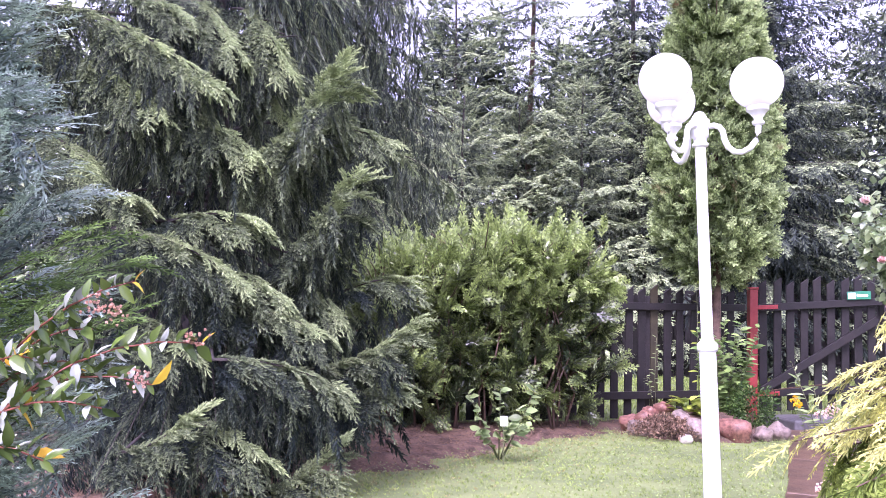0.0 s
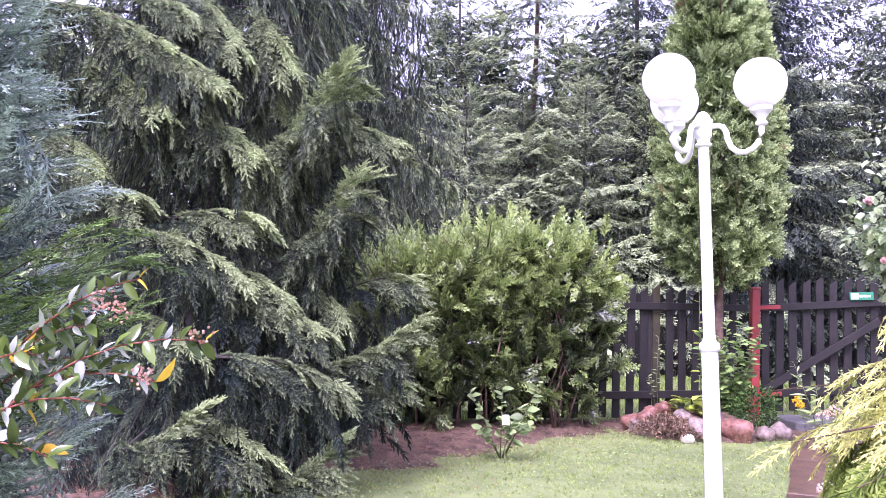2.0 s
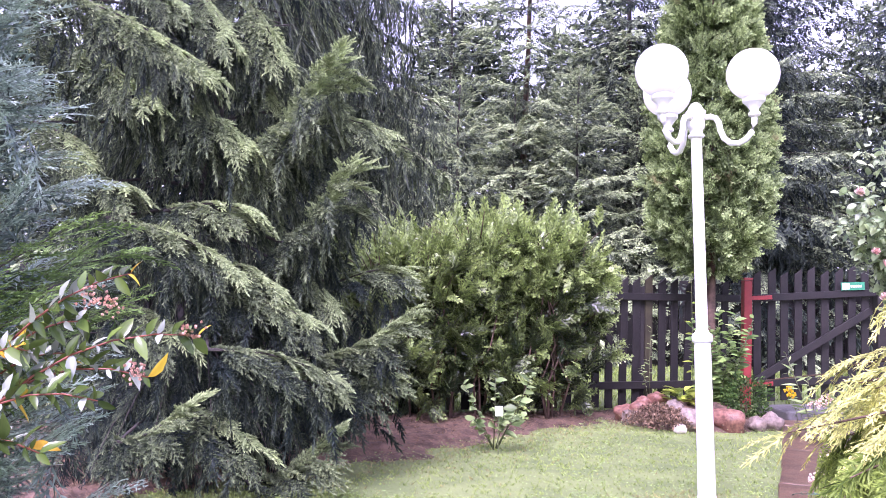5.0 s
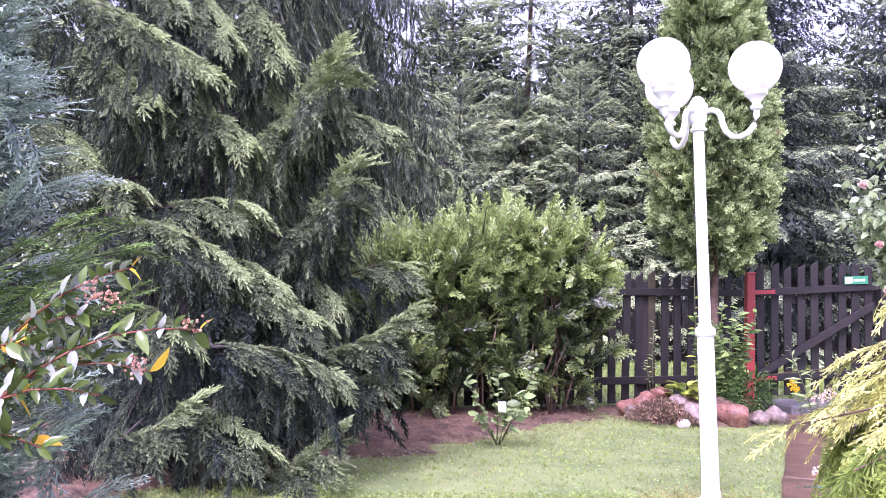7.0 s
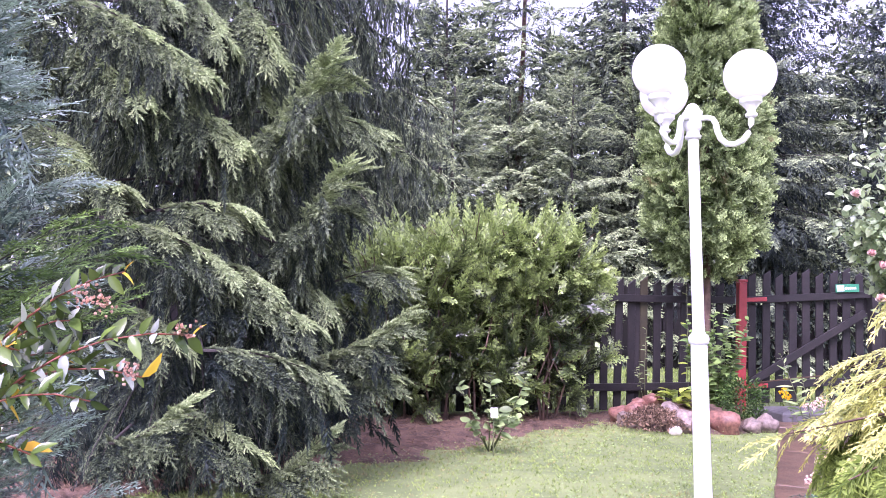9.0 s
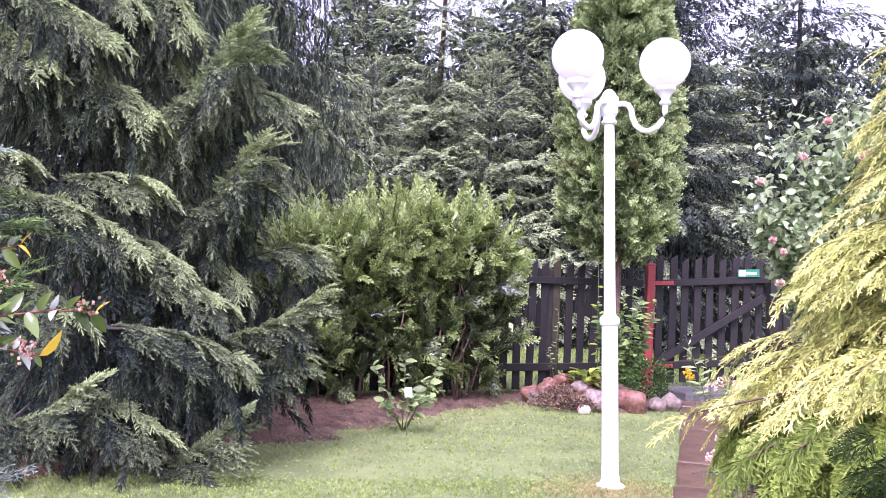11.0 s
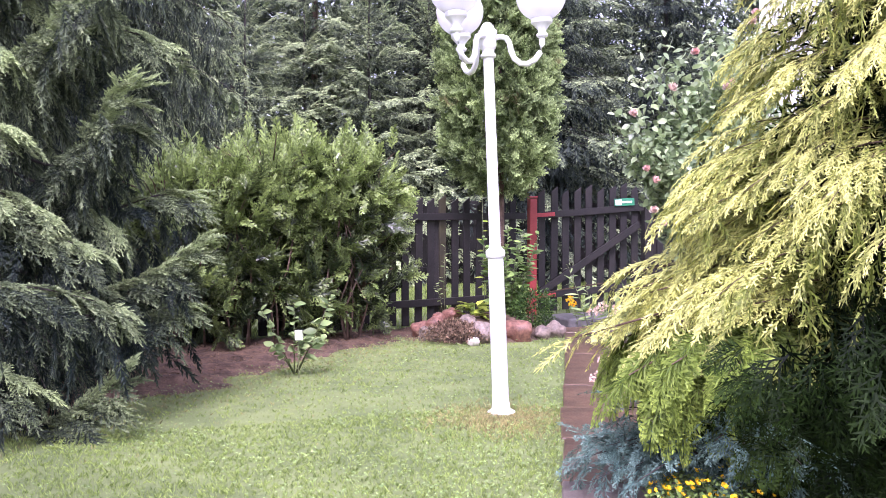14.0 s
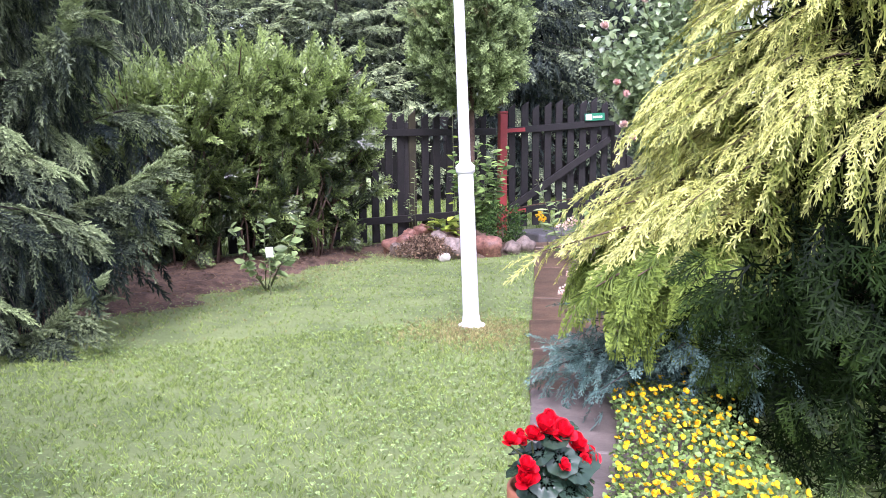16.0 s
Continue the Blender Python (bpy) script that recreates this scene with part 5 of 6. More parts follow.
grey_l, red_l = "rounded pinkish-grey field stone edging the rockery", "rounded reddish granite stone edging the rockery"
for at, size, mat, label in (((2.37, 5.97, 0.07), (0.17, 0.13, 0.12), M_stone_red, red_l), ((2.07, 5.93, 0.07), (0.13, 0.11, 0.11), M_stone_grey, grey_l), ((2.58, 5.98, 0.05), (0.085, 0.08, 0.08), M_stone_grey, grey_l), ((2.71, 6.02, 0.06), (0.085, 0.09, 0.10), M_stone_grey, grey_l),
                             ((1.68, 6.15, 0.05), (0.11, 0.10, 0.09), M_stone_grey, grey_l), ((1.74, 6.22, 0.12), (0.10, 0.09, 0.08), M_stone_red, red_l), ((1.64, 6.30, 0.08), (0.09, 0.10, 0.08), M_stone_red, red_l), ((1.92, 6.35, 0.19), (0.10, 0.09, 0.07), M_stone_red, red_l),
                             ((1.80, 6.32, 0.16), (0.07, 0.07, 0.06), M_stone_red, red_l), ((2.00, 6.15, 0.14), (0.09, 0.08, 0.07), M_stone_grey, grey_l), ((1.93, 5.80, 0.03), (0.055, 0.05, 0.045), M_stone_pale, "small pale field stone in the grass"), ((2.22, 6.05, 0.12), (0.08, 0.08, 0.07), M_stone_red, red_l)):
    boulder(at, size, mat, label, RK)
sedum = thing("dry_sedum", (1.86, 5.96, 0.02), "brownish creeping stonecrop between the rockery stones", "plant", kind="stuff")
k = 2600
place = np.stack([RK.normal(1.88, 0.13, k), RK.normal(5.97, 0.10, k), 0 * RK.random(k)], -1)
place[:, 2] = 0.02 + 0.10 * np.exp(-((place[:, 0] - 1.9) / 0.22) ** 2 - ((place[:, 1] - 6.1) / 0.25) ** 2) + RK.uniform(0, 0.05, k)
TINY = leaf_shape(1, 0.5, 0.2, 0.1)
part("leaves", to_mesh("leaves", (scatter(TINY, place, turns(RK.normal(0, 1, (k, 3)) + [0, 0, 0.6], RK.normal(0, 1, (k, 3))), RK.uniform(0.014, 0.03, k), RK.uniform(-0.2, 0.8, k)), M_litter)), sedum, kind="stuff")
hosta = thing("hosta", (2.13, 6.28, 0.14), "yellow-green hosta among the rockery stones", "plant")
k = 34
a = RK.uniform(0, 6.28, k)
place = np.stack([2.13 + 0.05 * np.cos(a), 6.28 + 0.05 * np.sin(a), RK.uniform(0.14, 0.26, k)], -1)
part("leaves", to_mesh("leaves", (scatter(leaf_shape(1, 0.6, 0.15, 0.35), place, turns(np.stack([np.cos(a), np.sin(a), RK.uniform(0.1, 0.9, k)], -1), np.array([[0, 0, 1.0]]) + 0 * place), RK.uniform(0.09, 0.14, k), RK.normal(0.3, 0.2, k)), M_leaf_lime), smooth=True), hosta)
bush = thing("leafy_shrub", (2.50, 6.48, 0.1), "upright shrub with long green leaves at the fence", "shrub")
stems = []
for k in range(17):
    a, l = RK.uniform(0, 6.28), RK.uniform(0.5, 0.88)
    w = 0.30 * RK.uniform(0.3, 1)
    stems.append([(2.50, 6.48, 0.08), (2.50 + 0.5 * w * math.cos(a), 6.48 + 0.4 * w * math.sin(a), 0.5 * l), (2.52 + w * math.cos(a), 6.46 + w * math.sin(a) * 0.8, 0.08 + l)])
leafy(bush, stems, 34, 0.125, leaf_shape(1, 0.40, 0.12, 0.2), M_leaf, M_stem, RK, start=0.2)
thin = thing("thin_sapling", (1.97, 6.58, 0.1), "thin seedling with pale leaves before the fence", "plant")
leafy(thin, [[(1.97, 6.58, 0.05), (1.95, 6.56, 0.4), (1.96, 6.55, 0.74)], [(1.97, 6.58, 0.05), (1.92, 6.58, 0.3), (1.88, 6.56, 0.42)]], 14, 0.06, leaf_shape(1, 0.36), M_leaf_pale, M_stem, RK)
climber = thing("climbing_plant", (2.36, 6.72, 0.1), "thin climber with a few leaves beside the trunk", "plant")
leafy(climber, [[(2.38, 6.72, 0.05), (2.36, 6.70, 0.6), (2.34, 6.68, 1.22)]], 11, 0.085, leaf_shape(1, 0.45), M_leaf_lime, M_stem, RK, start=0.3)


def leaf_ball(name, at, radius, n, size, material, label, rng, category="shrub", squash=1.0):
    ob = thing(name, (at[0], at[1], max(at[2] - radius, 0)), label, category)
    d = unit(rng.normal(0, 1, (n, 3)))
    lump = 1 + 0.12 * np.sin(6 * d[:, 0] + 5 * d[:, 2]) + rng.normal(0, 0.06, n)
    place = np.array(at) + d * radius * lump[:, None] * rng.uniform(0.6, 1, (n, 1)) * [1, 1, squash]
    part("leaves", to_mesh("leaves", (scatter(TINY, place, turns(d + rng.normal(0, 0.6, (n, 3)), rng.normal(0, 1, (n, 3))), rng.uniform(size * 0.7, size * 1.2, n), rng.normal(0.2, 0.2, n)), material)), ob, kind="stuff")
    part("stem", to_mesh("stem", (tube([(at[0], at[1], 0), at], [0.012, 0.006], 5), M_bark_red)), ob)
    return ob


leaf_ball("box_shrub", (2.66, 6.28, 0.20), 0.19, 1500, 0.028, M_leaf_box, "small rounded dark green box shrub", RK)

# ================= flowers along the path =================
RF = np.random.default_rng(101)
FLORET = rosette(RF, 6, (0.6, 1.3))


def phlox(at, material, label, n_heads, head):
    ob = thing("phlox", (at[0], at[1], 0), label, "flower", "flowers by the path")
    for k in range(n_heads):
        top = np.array(at) + [RF.normal(0, 0.035), RF.normal(0, 0.035), RF.normal(0, 0.03)]
        foot = np.array([at[0] + 0.10 + RF.normal(0, 0.03), at[1] + RF.normal(0, 0.03), 0])
        leafy(ob, [[foot, (foot + top) / 2 + [0.01, 0, 0.02], top]], 10, 0.06, leaf_shape(1, 0.22), M_leaf, M_stem, RF, start=0.2, r=0.003)
        m = 22
        d = unit(RF.normal(0, 1, (m, 3)) * [1, 1, 0.6] + [0, 0, 0.4])
        part("flower_head", to_mesh("flower_head", (scatter(FLORET, top + d * head, turns(unit(np.cross(d, RF.normal(0, 1, (m, 3)))), d), 0.014, RF.uniform(0, 0.5, m)), material)), ob)


phlox((2.74, 5.20, 0.29), M_blush, "pale pink phlox in flower beside the path", 2, 0.030)
phlox((2.87, 5.20, 0.27), M_blush, "pale pink phlox in flower beside the path", 2, 0.032)
phlox((2.66, 5.55, 0.30), M_yellow, "small yellow flowers beside the path", 2, 0.022)
phlox((2.20, 4.10, 0.10), M_blush, "low pale pink phlox leaning over the path", 1, 0.028)
phlox((1.86, 3.40, 0.12), M_blush, "low pale pink phlox leaning over the path", 2, 0.028)
phlox((2.98, 5.05, 0.22), M_pink, "deep pink phlox beside the path", 2, 0.026)
lily = thing("lily_plant", (2.75, 5.35, 0), "tall leafy lily stems with green buds by the path", "plant")
leafy(lily, [[(2.78, 5.35, 0), (2.66, 5.33, 0.35), (2.54, 5.30, 0.62)], [(2.80, 5.35, 0), (2.74, 5.33, 0.30), (2.68, 5.30, 0.50)], [(2.82, 5.30, 0), (2.86, 5.26, 0.28), (2.90, 5.22, 0.44)], [(2.85, 5.40, 0), (2.95, 5.36, 0.25), (3.02, 5.30, 0.45)]], 18, 0.12, leaf_shape(1, 0.17, 0.15, 0.3), M_leaf_pale, M_stem, RF, start=0.15)
ferny = thing("border_greenery", (2.70, 4.60, 0), "mixed green border leaves beside the path", "plant", kind="stuff")
k = 900
place = np.stack([0 * RF.random(k), 0 * RF.random(k), RF.uniform(0.02, 0.30, k)], -1)
s, w = RF.uniform(3.3, 6.2, k), RF.uniform(0.66, 1.1, k)
place[:, :2] = (PATH_WAY[None] * s[:, None] + PATH_SIDE[None] * w[:, None])[:, :2]
part("leaves", to_mesh("leaves", (scatter(leaf_shape(1, 0.3), place, turns(RF.normal(0, 1, (k, 3)) + [0, 0, 0.9], RF.normal(0, 1, (k, 3))), RF.uniform(0.06, 0.13, k), RF.normal(0.1, 0.2, k)), M_leaf)), ferny, kind="stuff")

# ---- climbing rose
RR = np.random.default_rng(111)
rose = thing("climbing_rose", (3.35, 4.75, 0), "tall climbing rose with pink blossoms behind the cypress", "shrub")
ROSE_LEAF = leaf_shape(1, 0.62, 0.10, 0.2)
for k in range(34):
    tip = np.array([RR.uniform(2.55, 3.75), RR.uniform(4.3, 5.0), 0])
    tip[2] = RR.uniform(0.75, 1.60) + 0.95 * np.clip((tip[0] - 2.5) / 0.8, 0, 1) * RR.uniform(0.2, 1)
    tip[0] = max(tip[0], 2.72 + 0.60 * np.clip(1.50 - tip[2], 0, 1))
    pts = np.array([(3.35 + RR.normal(0, 0.12), 4.75, 0), ((3.35 + tip[0]) / 2 + 0.1, 4.75, tip[2] * 0.75), tip])
    cane = part("cane", to_mesh("cane", (tube(pts, [0.009, 0.006, 0.003], 5), M_stem)), rose)
    n = 340
    u = RR.uniform(0.35, 1.0, n)
    place = np.stack([np.interp(u, [0, 0.5, 1], pts[:, c]) for c in range(3)], -1) + RR.normal(0, 0.10, (n, 3))
    place = place[place[:, 0] > 2.68 + 0.60 * np.clip(1.50 - place[:, 2], 0, 1)]
    n = len(place)
    way = RR.normal(0, 1, (n, 3)) + [-0.2, -0.3, -0.1]
    part("leaves", to_mesh("leaves", (scatter(ROSE_LEAF, place, turns(way, np.array([0, -0.3, 1.0]) + RR.normal(0, 0.5, (n, 3))), RR.uniform(0.042, 0.075, n), RR.normal(0.35, 0.25, n)), M_leaf_rose), smooth=True), cane)
BLOOM = rosette(RR, 18, (0.15, 1.5), BLUNT)
for at in ((2.60, 4.45, 1.62), (2.84, 4.40, 1.78), (3.22, 4.35, 1.80), (3.26, 4.36, 1.84), (2.72, 4.40, 1.20), (3.50, 4.45, 2.32), (3.95, 4.5, 2.2), (3.45, 4.4, 2.25), (2.70, 4.35, 1.00), (2.76, 4.35, 0.92), (3.02, 4.40, 2.02), (2.68, 4.42, 1.27)):
    c = Vector(at)
    m = Matrix.Translation(c) @ Matrix.Rotation(RR.uniform(0.6, 1.4), 4, Vector((1, RR.normal(0, 0.6), 0))) @ Matrix.Scale(RR.uniform(0.034, 0.052), 4)
    part("blossom", to_mesh("blossom", (BLOOM, M_blush if RR.random() < 0.45 else M_pink), smooth=True), rose, m, "pink double rose blossom")

# ---- yellow ground cover
RY = np.random.default_rng(121)
bed = thing("yellow_flower_bed", (1.2, 1.55, 0), "low mat of bright yellow flowers beside the path", "flowers", kind="stuff")
k = 9000
pos = np.stack([RY.uniform(0.86, 1.60, k), RY.uniform(0.85, 2.05, k)], -1)
w = pos @ np.array([0.910, -0.414])
keep = (w > 0.36 - 0.20 * np.clip(1.75 - pos[:, 1], 0, 1)) & (w < 0.70)
pos = pos[keep]
hh = 0.02 + 0.11 * np.clip((w[keep] - 0.2) / 0.3, 0, 1) * RY.uniform(0.4, 1, len(pos))
place = np.column_stack([pos, hh])
k = len(place)
part("leaves", to_mesh("leaves", (scatter(leaf_shape(1, 0.85, 0.1, 0.2), place, turns(RY.normal(0, 1, (k, 3)) + [0, 0, 0.3], np.array([0, 0, 1.0]) + RY.normal(0, 0.4, (k, 3))), RY.uniform(0.010, 0.019, k), RY.normal(0.35, 0.25, k)), M_leaf), smooth=True), bed, kind="stuff")
CUP = rosette(RY, 5, (0.95, 1.25), BLUNT)
sel = place[RY.random(k) < 0.035 + 0.10 * np.clip(ripple(place[:, 0], place[:, 1], 2.3) + 0.6 - 2.0 * np.abs(place[:, 0] - 1.12 - 0.25 * (place[:, 1] - 1.3)), 0, 1)]
m = len(sel)
part("blossoms", to_mesh("blossoms", (scatter(CUP, sel + [0, 0, 0.025], turns(unit(np.cross([0.2, -0.5, 1.0] + RY.normal(0, 0.4, (m, 3)), RY.normal(0, 1, (m, 3)))), np.array([0, -0.4, 1.0]) + RY.normal(0, 0.4, (m, 3))), RY.uniform(0.0085, 0.0135, m), RY.uniform(0, 0.6, m)), M_yellow), smooth=True), bed, label="bright yellow cup-shaped flowers", kind="stuff")

# ---- potted begonia
RB = np.random.default_rng(131)
PX, PY = 0.720, 1.225
pot = thing("plant_pot", (PX, PY, 0), "round terracotta pot with dark compost on the grass", "pot")
part("pot_wall", shaped("pot_wall", lathe([(0.058, -0.005), (0.061, 0.0), (0.078, 0.125), (0.085, 0.127), (0.089, 0.132), (0.089, 0.162), (0.086, 0.167), (0.080, 0.167), (0.077, 0.15), (0.074, 0.12)], 40), M_terracotta, True), pot, pose(PX, PY, 0))
part("compost", shaped("compost", lathe([(0.02, 0.12), (0.076, 0.138), (0.050, 0.145), (0.01, 0.150)], 24), M_compost, True), pot, pose(PX, PY, 0))
beg = thing("begonia", (PX, PY, 0.14), "red-flowering begonia with dark green scalloped leaves in the pot", "plant")


def scalloped_leaf(rng, lobes=9, around=36):
    """A rounded, cupped leaf of length about 1 along x, its veins sunk and its rim scalloped."""
    ang = np.linspace(-math.pi, math.pi, around)
    tooth = np.abs(np.cos(ang * lobes / 2))
    rim = (0.52 + 0.12 * np.cos(ang)) * (0.90 + 0.12 * tooth) * rng.uniform(0.96, 1.04, around)
    rings, ages = [np.zeros((1, 3))], [np.full(1, 0.5)]
    for q in (0.35, 0.7, 1.0):
        x, y = q * rim * np.cos(ang), q * rim * np.sin(ang) * 1.05
        rings.append(np.stack([x, y, 0.05 * tooth * q + 0.10 * q - 0.26 * (x * x + y * y) * (0.6 + 0.5 * np.cos(2 * ang + 0.5)) - 0.06 * np.abs(y)], -1))
        ages.append(0.15 + 0.35 * tooth * q)
    f = [(0, 1 + i, 2 + i) for i in range(around - 1)]
    for r in range(2):
        for i in range(around - 1):
            a, b = 1 + r * around + i, 2 + r * around + i
            f += [(a, b + 0, b + around), (a, b + around, a + around)]
    v = np.vstack(rings) + [0.45, 0, 0]
    f = np.array(f)
    n, m = len(v), np.concatenate(ages)
    under = v - [0, 0, 0.018]
    return np.vstack([v, under]), np.vstack([f, f[:, ::-1] + n]), np.concatenate([m, m])


BEGONIA_LEAVES = [scalloped_leaf(RB) for _ in range(4)]
# leaves: bearing, distance of the stalk's end, height, tilt, size
for k, (deg, r, z, tilt, s) in enumerate(((215, 0.030, 0.262, -0.35, 0.098), (262, 0.034, 0.262, -0.75, 0.092), (180, 0.046, 0.225, -0.30, 0.094), (238, 0.052, 0.215, -0.65, 0.086), (300, 0.040, 0.236, -0.55, 0.090), (335, 0.040, 0.236, -0.30, 0.088),
                                            (150, 0.034, 0.245, -0.10, 0.084), (100, 0.034, 0.250, 0.05, 0.084), (50, 0.034, 0.248, -0.05, 0.086), (15, 0.044, 0.215, -0.35, 0.080), (278, 0.052, 0.190, -0.75, 0.074), (205, 0.054, 0.188, -0.40, 0.078),
                                            (318, 0.050, 0.192, -0.60, 0.074), (245, 0.012, 0.286, -0.20, 0.076), (30, 0.012, 0.282, 0.15, 0.070), (130, 0.050, 0.200, -0.2, 0.080), (75, 0.050, 0.205, -0.2, 0.080), (350, 0.058, 0.190, -0.45, 0.070))):
    a = radians(deg + RB.normal(0, 6))
    base = np.array([PX + 0.012 * math.cos(a), PY + 0.012 * math.sin(a), 0.145])
    q = np.array([PX + r * 0.75 * math.cos(a), PY - 0.02 + r * 0.75 * math.sin(a), z + 0.012])
    way = np.array([[math.cos(a), math.sin(a), tilt - 0.15]])
    me = to_mesh("leaf", (scatter(BEGONIA_LEAVES[k % 4], [q], turns(way, np.array([[0, 0, 1.0]]) + RB.normal(0, 0.22, (1, 3))), s * 0.76), M_begonia_leaf), (tube([base, (base * 0.4 + q * 0.6) + [0, 0, 0.01], q], 0.0032, 6), M_stem), smooth=True)
    part("leaf", me, beg)
RED = rosette(RB, 14, (0.25, 1.5), BLUNT)
for at, s in (((0.682, 1.18, 0.318), 0.044), ((0.724, 1.18, 0.302), 0.046), ((0.655, 1.17, 0.308), 0.034), ((0.766, 1.20, 0.268), 0.040), ((0.797, 1.20, 0.235), 0.038), ((0.628, 1.14, 0.258), 0.036), ((0.632, 1.14, 0.232), 0.038), ((0.612, 1.18, 0.300), 0.030), ((0.635, 1.20, 0.298), 0.030),
              ((0.704, 1.13, 0.258), 0.024), ((0.776, 1.18, 0.235), 0.030), ((0.712, 1.22, 0.316), 0.040), ((0.745, 1.25, 0.290), 0.032)):
    foot = np.array([PX + RB.normal(0, 0.012), PY + RB.normal(0, 0.012), 0.15])
    c = np.array(at) - [0, 0, 0.012]
    m = Matrix.Translation(c) @ Matrix.Rotation(RB.uniform(0.3, 1.1), 4, Vector((1, RB.normal(0, 0.5), 0))) @ Matrix.Scale(s * 0.86, 4)
    part("blossom", to_mesh("blossom", (RED, M_red), smooth=True), beg, m, "scarlet double blossom")
    part("flower_stalk", to_mesh("flower_stalk", (tube([foot, foot * 0.5 + c * 0.5 + [0, 0, 0.01], c - [0, 0, 0.006]], 0.0022, 5), M_stem)), beg)

# ================= white house at the edge =================
house = thing("white_house", (8.8, 6.2, 0), "white house corner clad in horizontal siding boards", "house")
TURN = Matrix.Translation((4.99, 6.40, 0)) @ Matrix.Rotation(radians(-42), 4, "Z")
part("wall", shaped("wall", block(5.9, 4.6, 5.6, (2.99, 2.35, 2.8)), M_siding), house, TURN)
part("corner_trim", shaped("corner_trim", block(0.11, 0.11, 5.6, (0.055, 0.04, 2.8)), M_siding, bevel=0.006), house, TURN)
board_me = shaped("board", block(2.4, 0.022, 0.215), M_siding, bevel=0.005)
for k in range(27):
    part("board", board_me, house, TURN @ pose(1.31, 0.033, 0.10 + 0.205 * k, -4, 0, 0))

# ================= turf =================
RW = np.random.default_rng(141)


def lawn_points(n, x0, x1, y0, y1, rng):
    p = np.stack([rng.uniform(x0, x1, n), rng.uniform(y0, y1, n)], -1)
    s, w = p @ PATH_WAY[:2], p @ PATH_SIDE[:2]
    on_path = (w > 0.10 + 0.012 * np.sin(s * 30)) & (w < 0.59)
    edge = p[:, 1] - soil_line(p[:, 0]) + 0.30 * ripple(p[:, 0], p[:, 1], 1.7)
    bare = (edge > 0) & (rng.random(n) > np.exp(-edge * 2.0) * 0.85) & (p[:, 1] < fence_line(p[:, 0]) + 0.05)
    spot = np.hypot((p[:, 0] + 0.10) / 1.6, p[:, 1] - 3.72) < 0.10
    rock = (((p[:, 0] - 2.2) / 0.60) ** 2 + ((p[:, 1] - 6.45) / 0.52) ** 2) < 1
    return p[~(on_path | bare | rock | (spot & (rng.random(n) < 0.8)))]


def blade_shape(rng, k=4):
    """A tuft of k bent blades of height 1."""
    v, f, a = [], [], []
    for i in range(k):
        d = rng.uniform(0, 6.28)
        lean = rng.uniform(0.15, 0.8)
        c, s = math.cos(d), math.sin(d)
        b = np.array([rng.normal(0, 0.25), rng.normal(0, 0.25), 0])
        h = rng.uniform(0.6, 1.1)
        w = 0.060
        n = len(v)
        v += [b + [-s * w, c * w, 0], b + [s * w, -c * w, 0], b + [c * lean * 0.35, s * lean * 0.35, h * 0.65], b + [c * lean, s * lean, h]]
        f += [(n, n + 1, n + 2), (n, n + 2, n + 3)]
        a += [0.0, 0.0, 0.45, 0.85]
    return np.array(v), np.array(f), np.array(a)


TUFTS = [blade_shape(RW) for _ in range(6)]


def turf(name, label, pts, height, rng, material=M_grass):
    n = len(pts)
    place = np.column_stack([pts, np.full(n, -0.012) + 0.008 * ripple(pts[:, 0], pts[:, 1])])
    a = rng.uniform(0, 6.28, n)
    up = np.array([0, 0, 1.0]) + rng.normal(0, 0.12, (n, 3))
    x = np.stack([np.cos(a), np.sin(a), 0 * a], -1)
    y = unit(np.cross(up, x))
    rot = np.stack([np.cross(y, up), y, up], -1)
    ob = thing(name, (float(pts[:, 0].mean()), float(pts[:, 1].mean()), 0), label, "grass", kind="stuff")
    part("blades", to_mesh("blades", (mixed(TUFTS, place, rot, rng.uniform(height * 0.7, height * 1.25, n), rng.normal(0, 0.3, n)), material)), ob, kind="stuff")


turf("grass", "short green lawn grass, pale and uneven", np.vstack([lawn_points(40000, -1.6, 3.4, 0.6, 3.6, RW), lawn_points(15000, -1.4, 3.6, 3.4, 7.3, RW)]), 0.019, RW)
far_pts = np.stack([RW.uniform(-3, 9, 8000), RW.uniform(6.4, 12.4, 8000)], -1)
turf("grass", "rough grass of the strip beyond the fence", far_pts[far_pts[:, 1] > fence_line(far_pts[:, 0]) + 0.15], 0.07, RW)
dry_ring = np.stack([RW.normal(1.33, 0.15, 1900), RW.normal(3.36, 0.15, 1900)], -1)
turf("dry_grass", "yellowed worn grass round the lamp's foot", dry_ring, 0.022, RW, M_grass_dry)
pts = np.vstack([lawn_points(20000, -1.2, 2.4, 0.8, 3.6, RW), lawn_points(12000, -1.0, 3.2, 3.4, 6.4, RW)])
pts = pts[(ripple(pts[:, 0], pts[:, 1], 0.9) + RW.normal(0, 0.5, len(pts))) > -0.15]
n = len(pts)
ang = np.array([0, 2.09, 4.19])
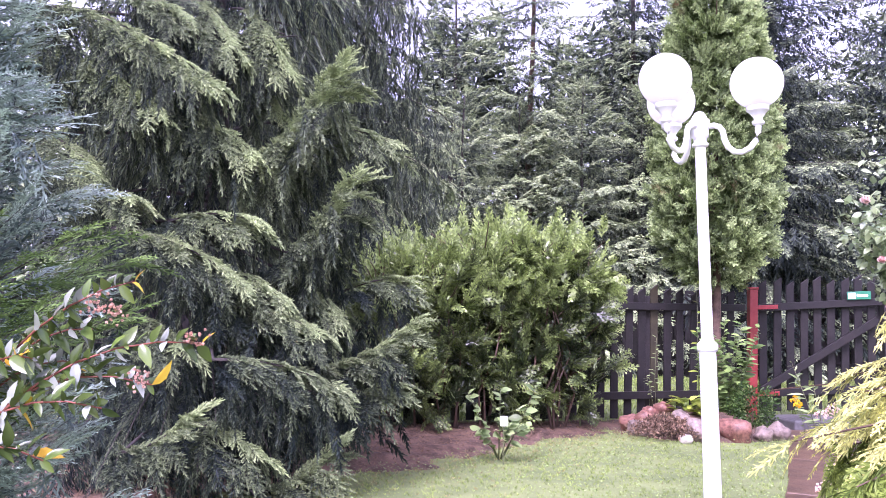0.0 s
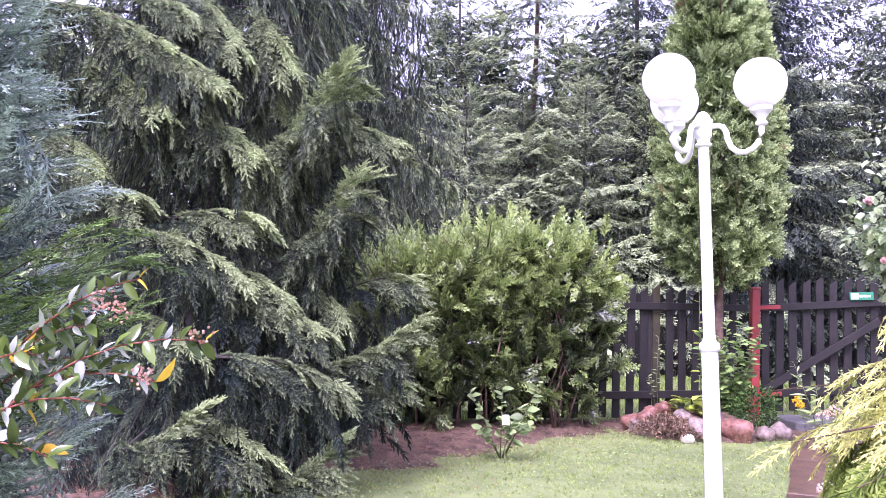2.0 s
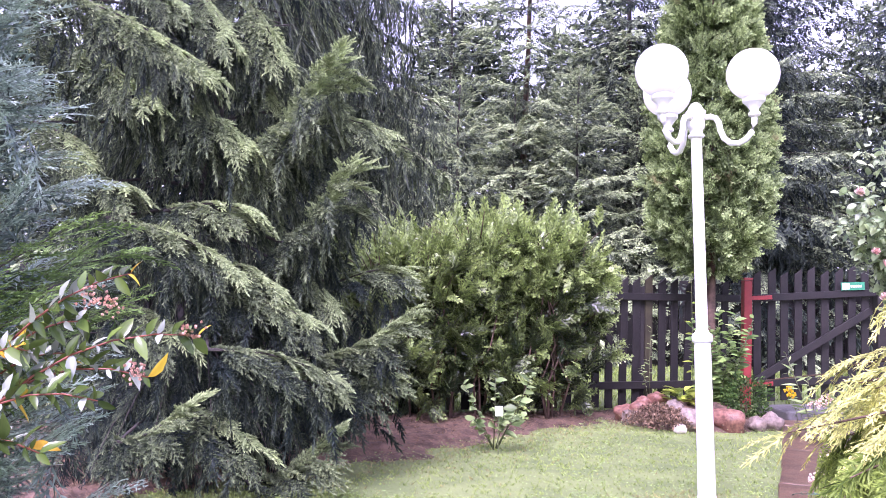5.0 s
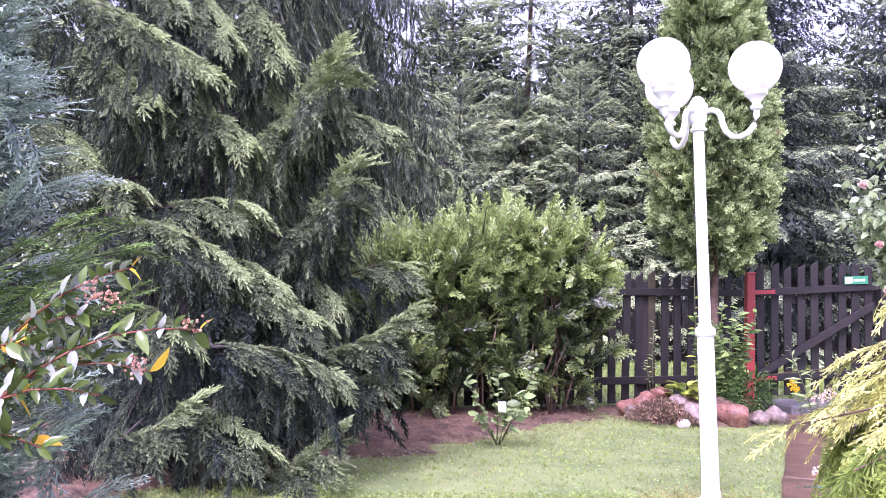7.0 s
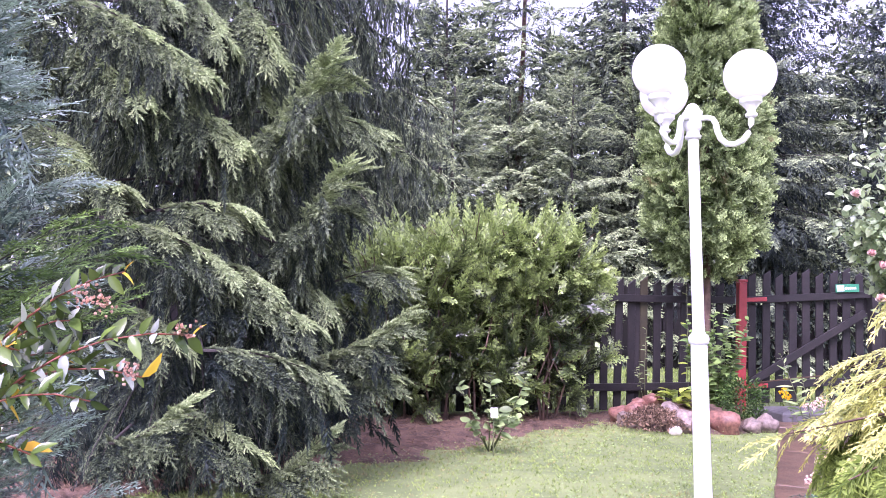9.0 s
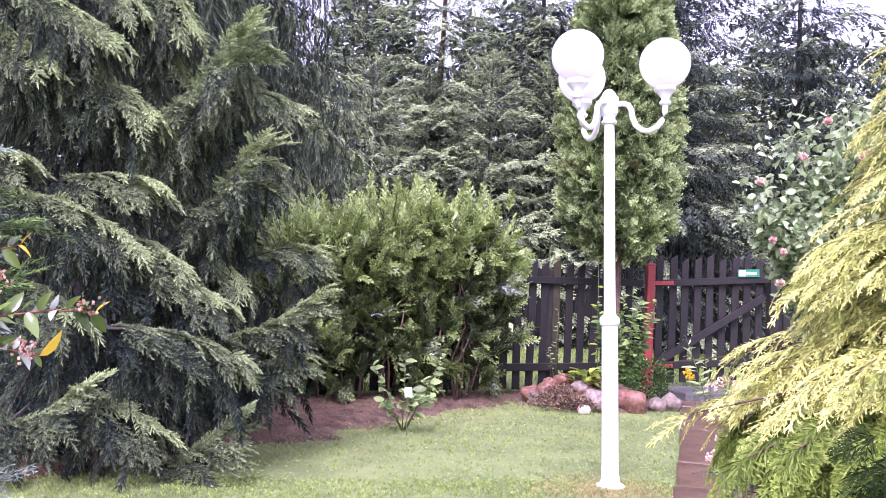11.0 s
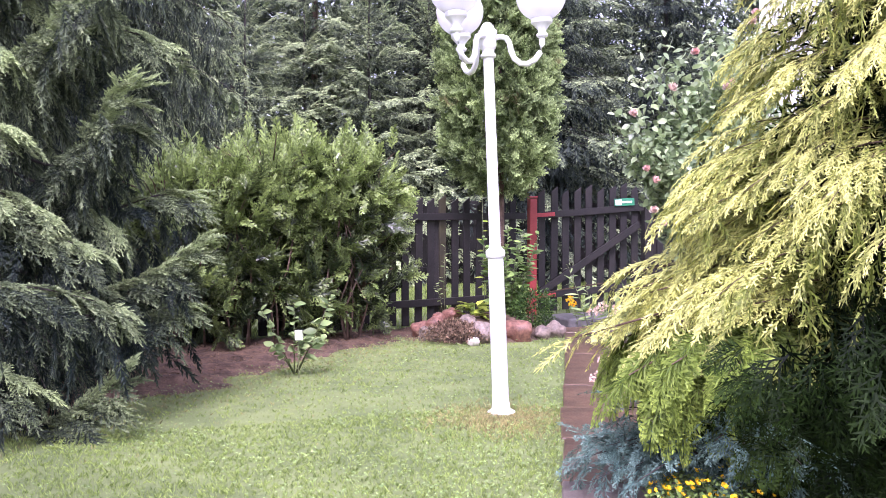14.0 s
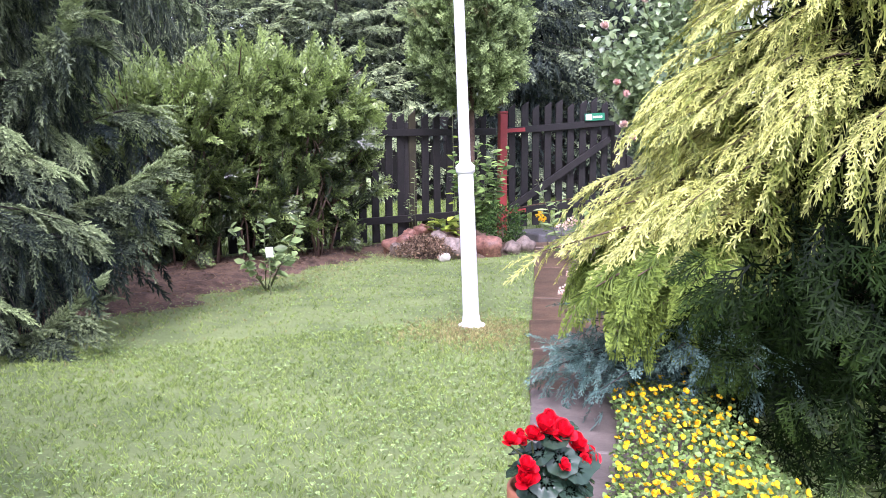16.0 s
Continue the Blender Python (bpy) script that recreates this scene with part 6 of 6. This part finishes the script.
tri = diamonds(np.zeros((3, 3)), np.stack([np.cos(ang), np.sin(ang), 0 * ang + 0.1], -1), 1.0, 0.9, np.tile([0, 0, 1.0], (3, 1)), 0.1, 0.5)
a = RW.uniform(0, 6.28, n)
clover = thing("clover", (1.0, 3.0, 0), "small clover leaves scattered through the lawn", "clover", kind="stuff")
part("leaves", to_mesh("leaves", (scatter(tri, np.column_stack([pts, RW.uniform(0.010, 0.020, n)]), turns(np.stack([np.cos(a), np.sin(a), RW.normal(0, 0.2, n)], -1), np.array([0, 0, 1.0]) + RW.normal(0, 0.25, (n, 3))), RW.uniform(0.004, 0.0085, n), RW.normal(0.25, 0.22, n)), M_clover)), clover, kind="stuff")
edge_pts = np.stack([RW.uniform(-1.6, 2.0, 16000), RW.uniform(2.4, 6.6, 16000)], -1)
away = soil_line(edge_pts[:, 0]) - edge_pts[:, 1]
edge_pts = edge_pts[(RW.random(16000) < np.exp(-np.abs(away - 0.05) * 3.0) * 0.8) & (edge_pts[:, 1] < fence_line(edge_pts[:, 0]) - 0.1)]
turf("dry_grass", "thin brownish grass where the lawn meets the soil", edge_pts, 0.017, RW, M_grass_dry)
# needles and dry bits on the soil
k = 60000
pts = np.stack([RW.uniform(-1.8, 2.0, k), RW.uniform(2.4, 7.0, k)], -1)
pts = pts[soil_height(pts[:, 0], pts[:, 1]) > 0.0]
n = len(pts)
litter = thing("needle_litter", (0.0, 5.3, 0), "fallen brown needles and dry bits on the soil", "litter", kind="stuff")
STICK = (np.array([[0, -0.09, 0], [0, 0.09, 0], [1, 0, 0.15]]), np.array([[0, 1, 2]]), np.array([0.2, 0.2, 0.6]))
part("needles", to_mesh("needles", (scatter(STICK, np.column_stack([pts, soil_height(pts[:, 0], pts[:, 1]) + 0.004]), turns(RW.normal(0, 1, (n, 3)) * [1, 1, 0.15], np.array([0, 0, 1.0]) + RW.normal(0, 0.2, (n, 3))), RW.uniform(0.012, 0.045, n), RW.uniform(-0.3, 0.8, n)), M_litter)), litter, kind="stuff")
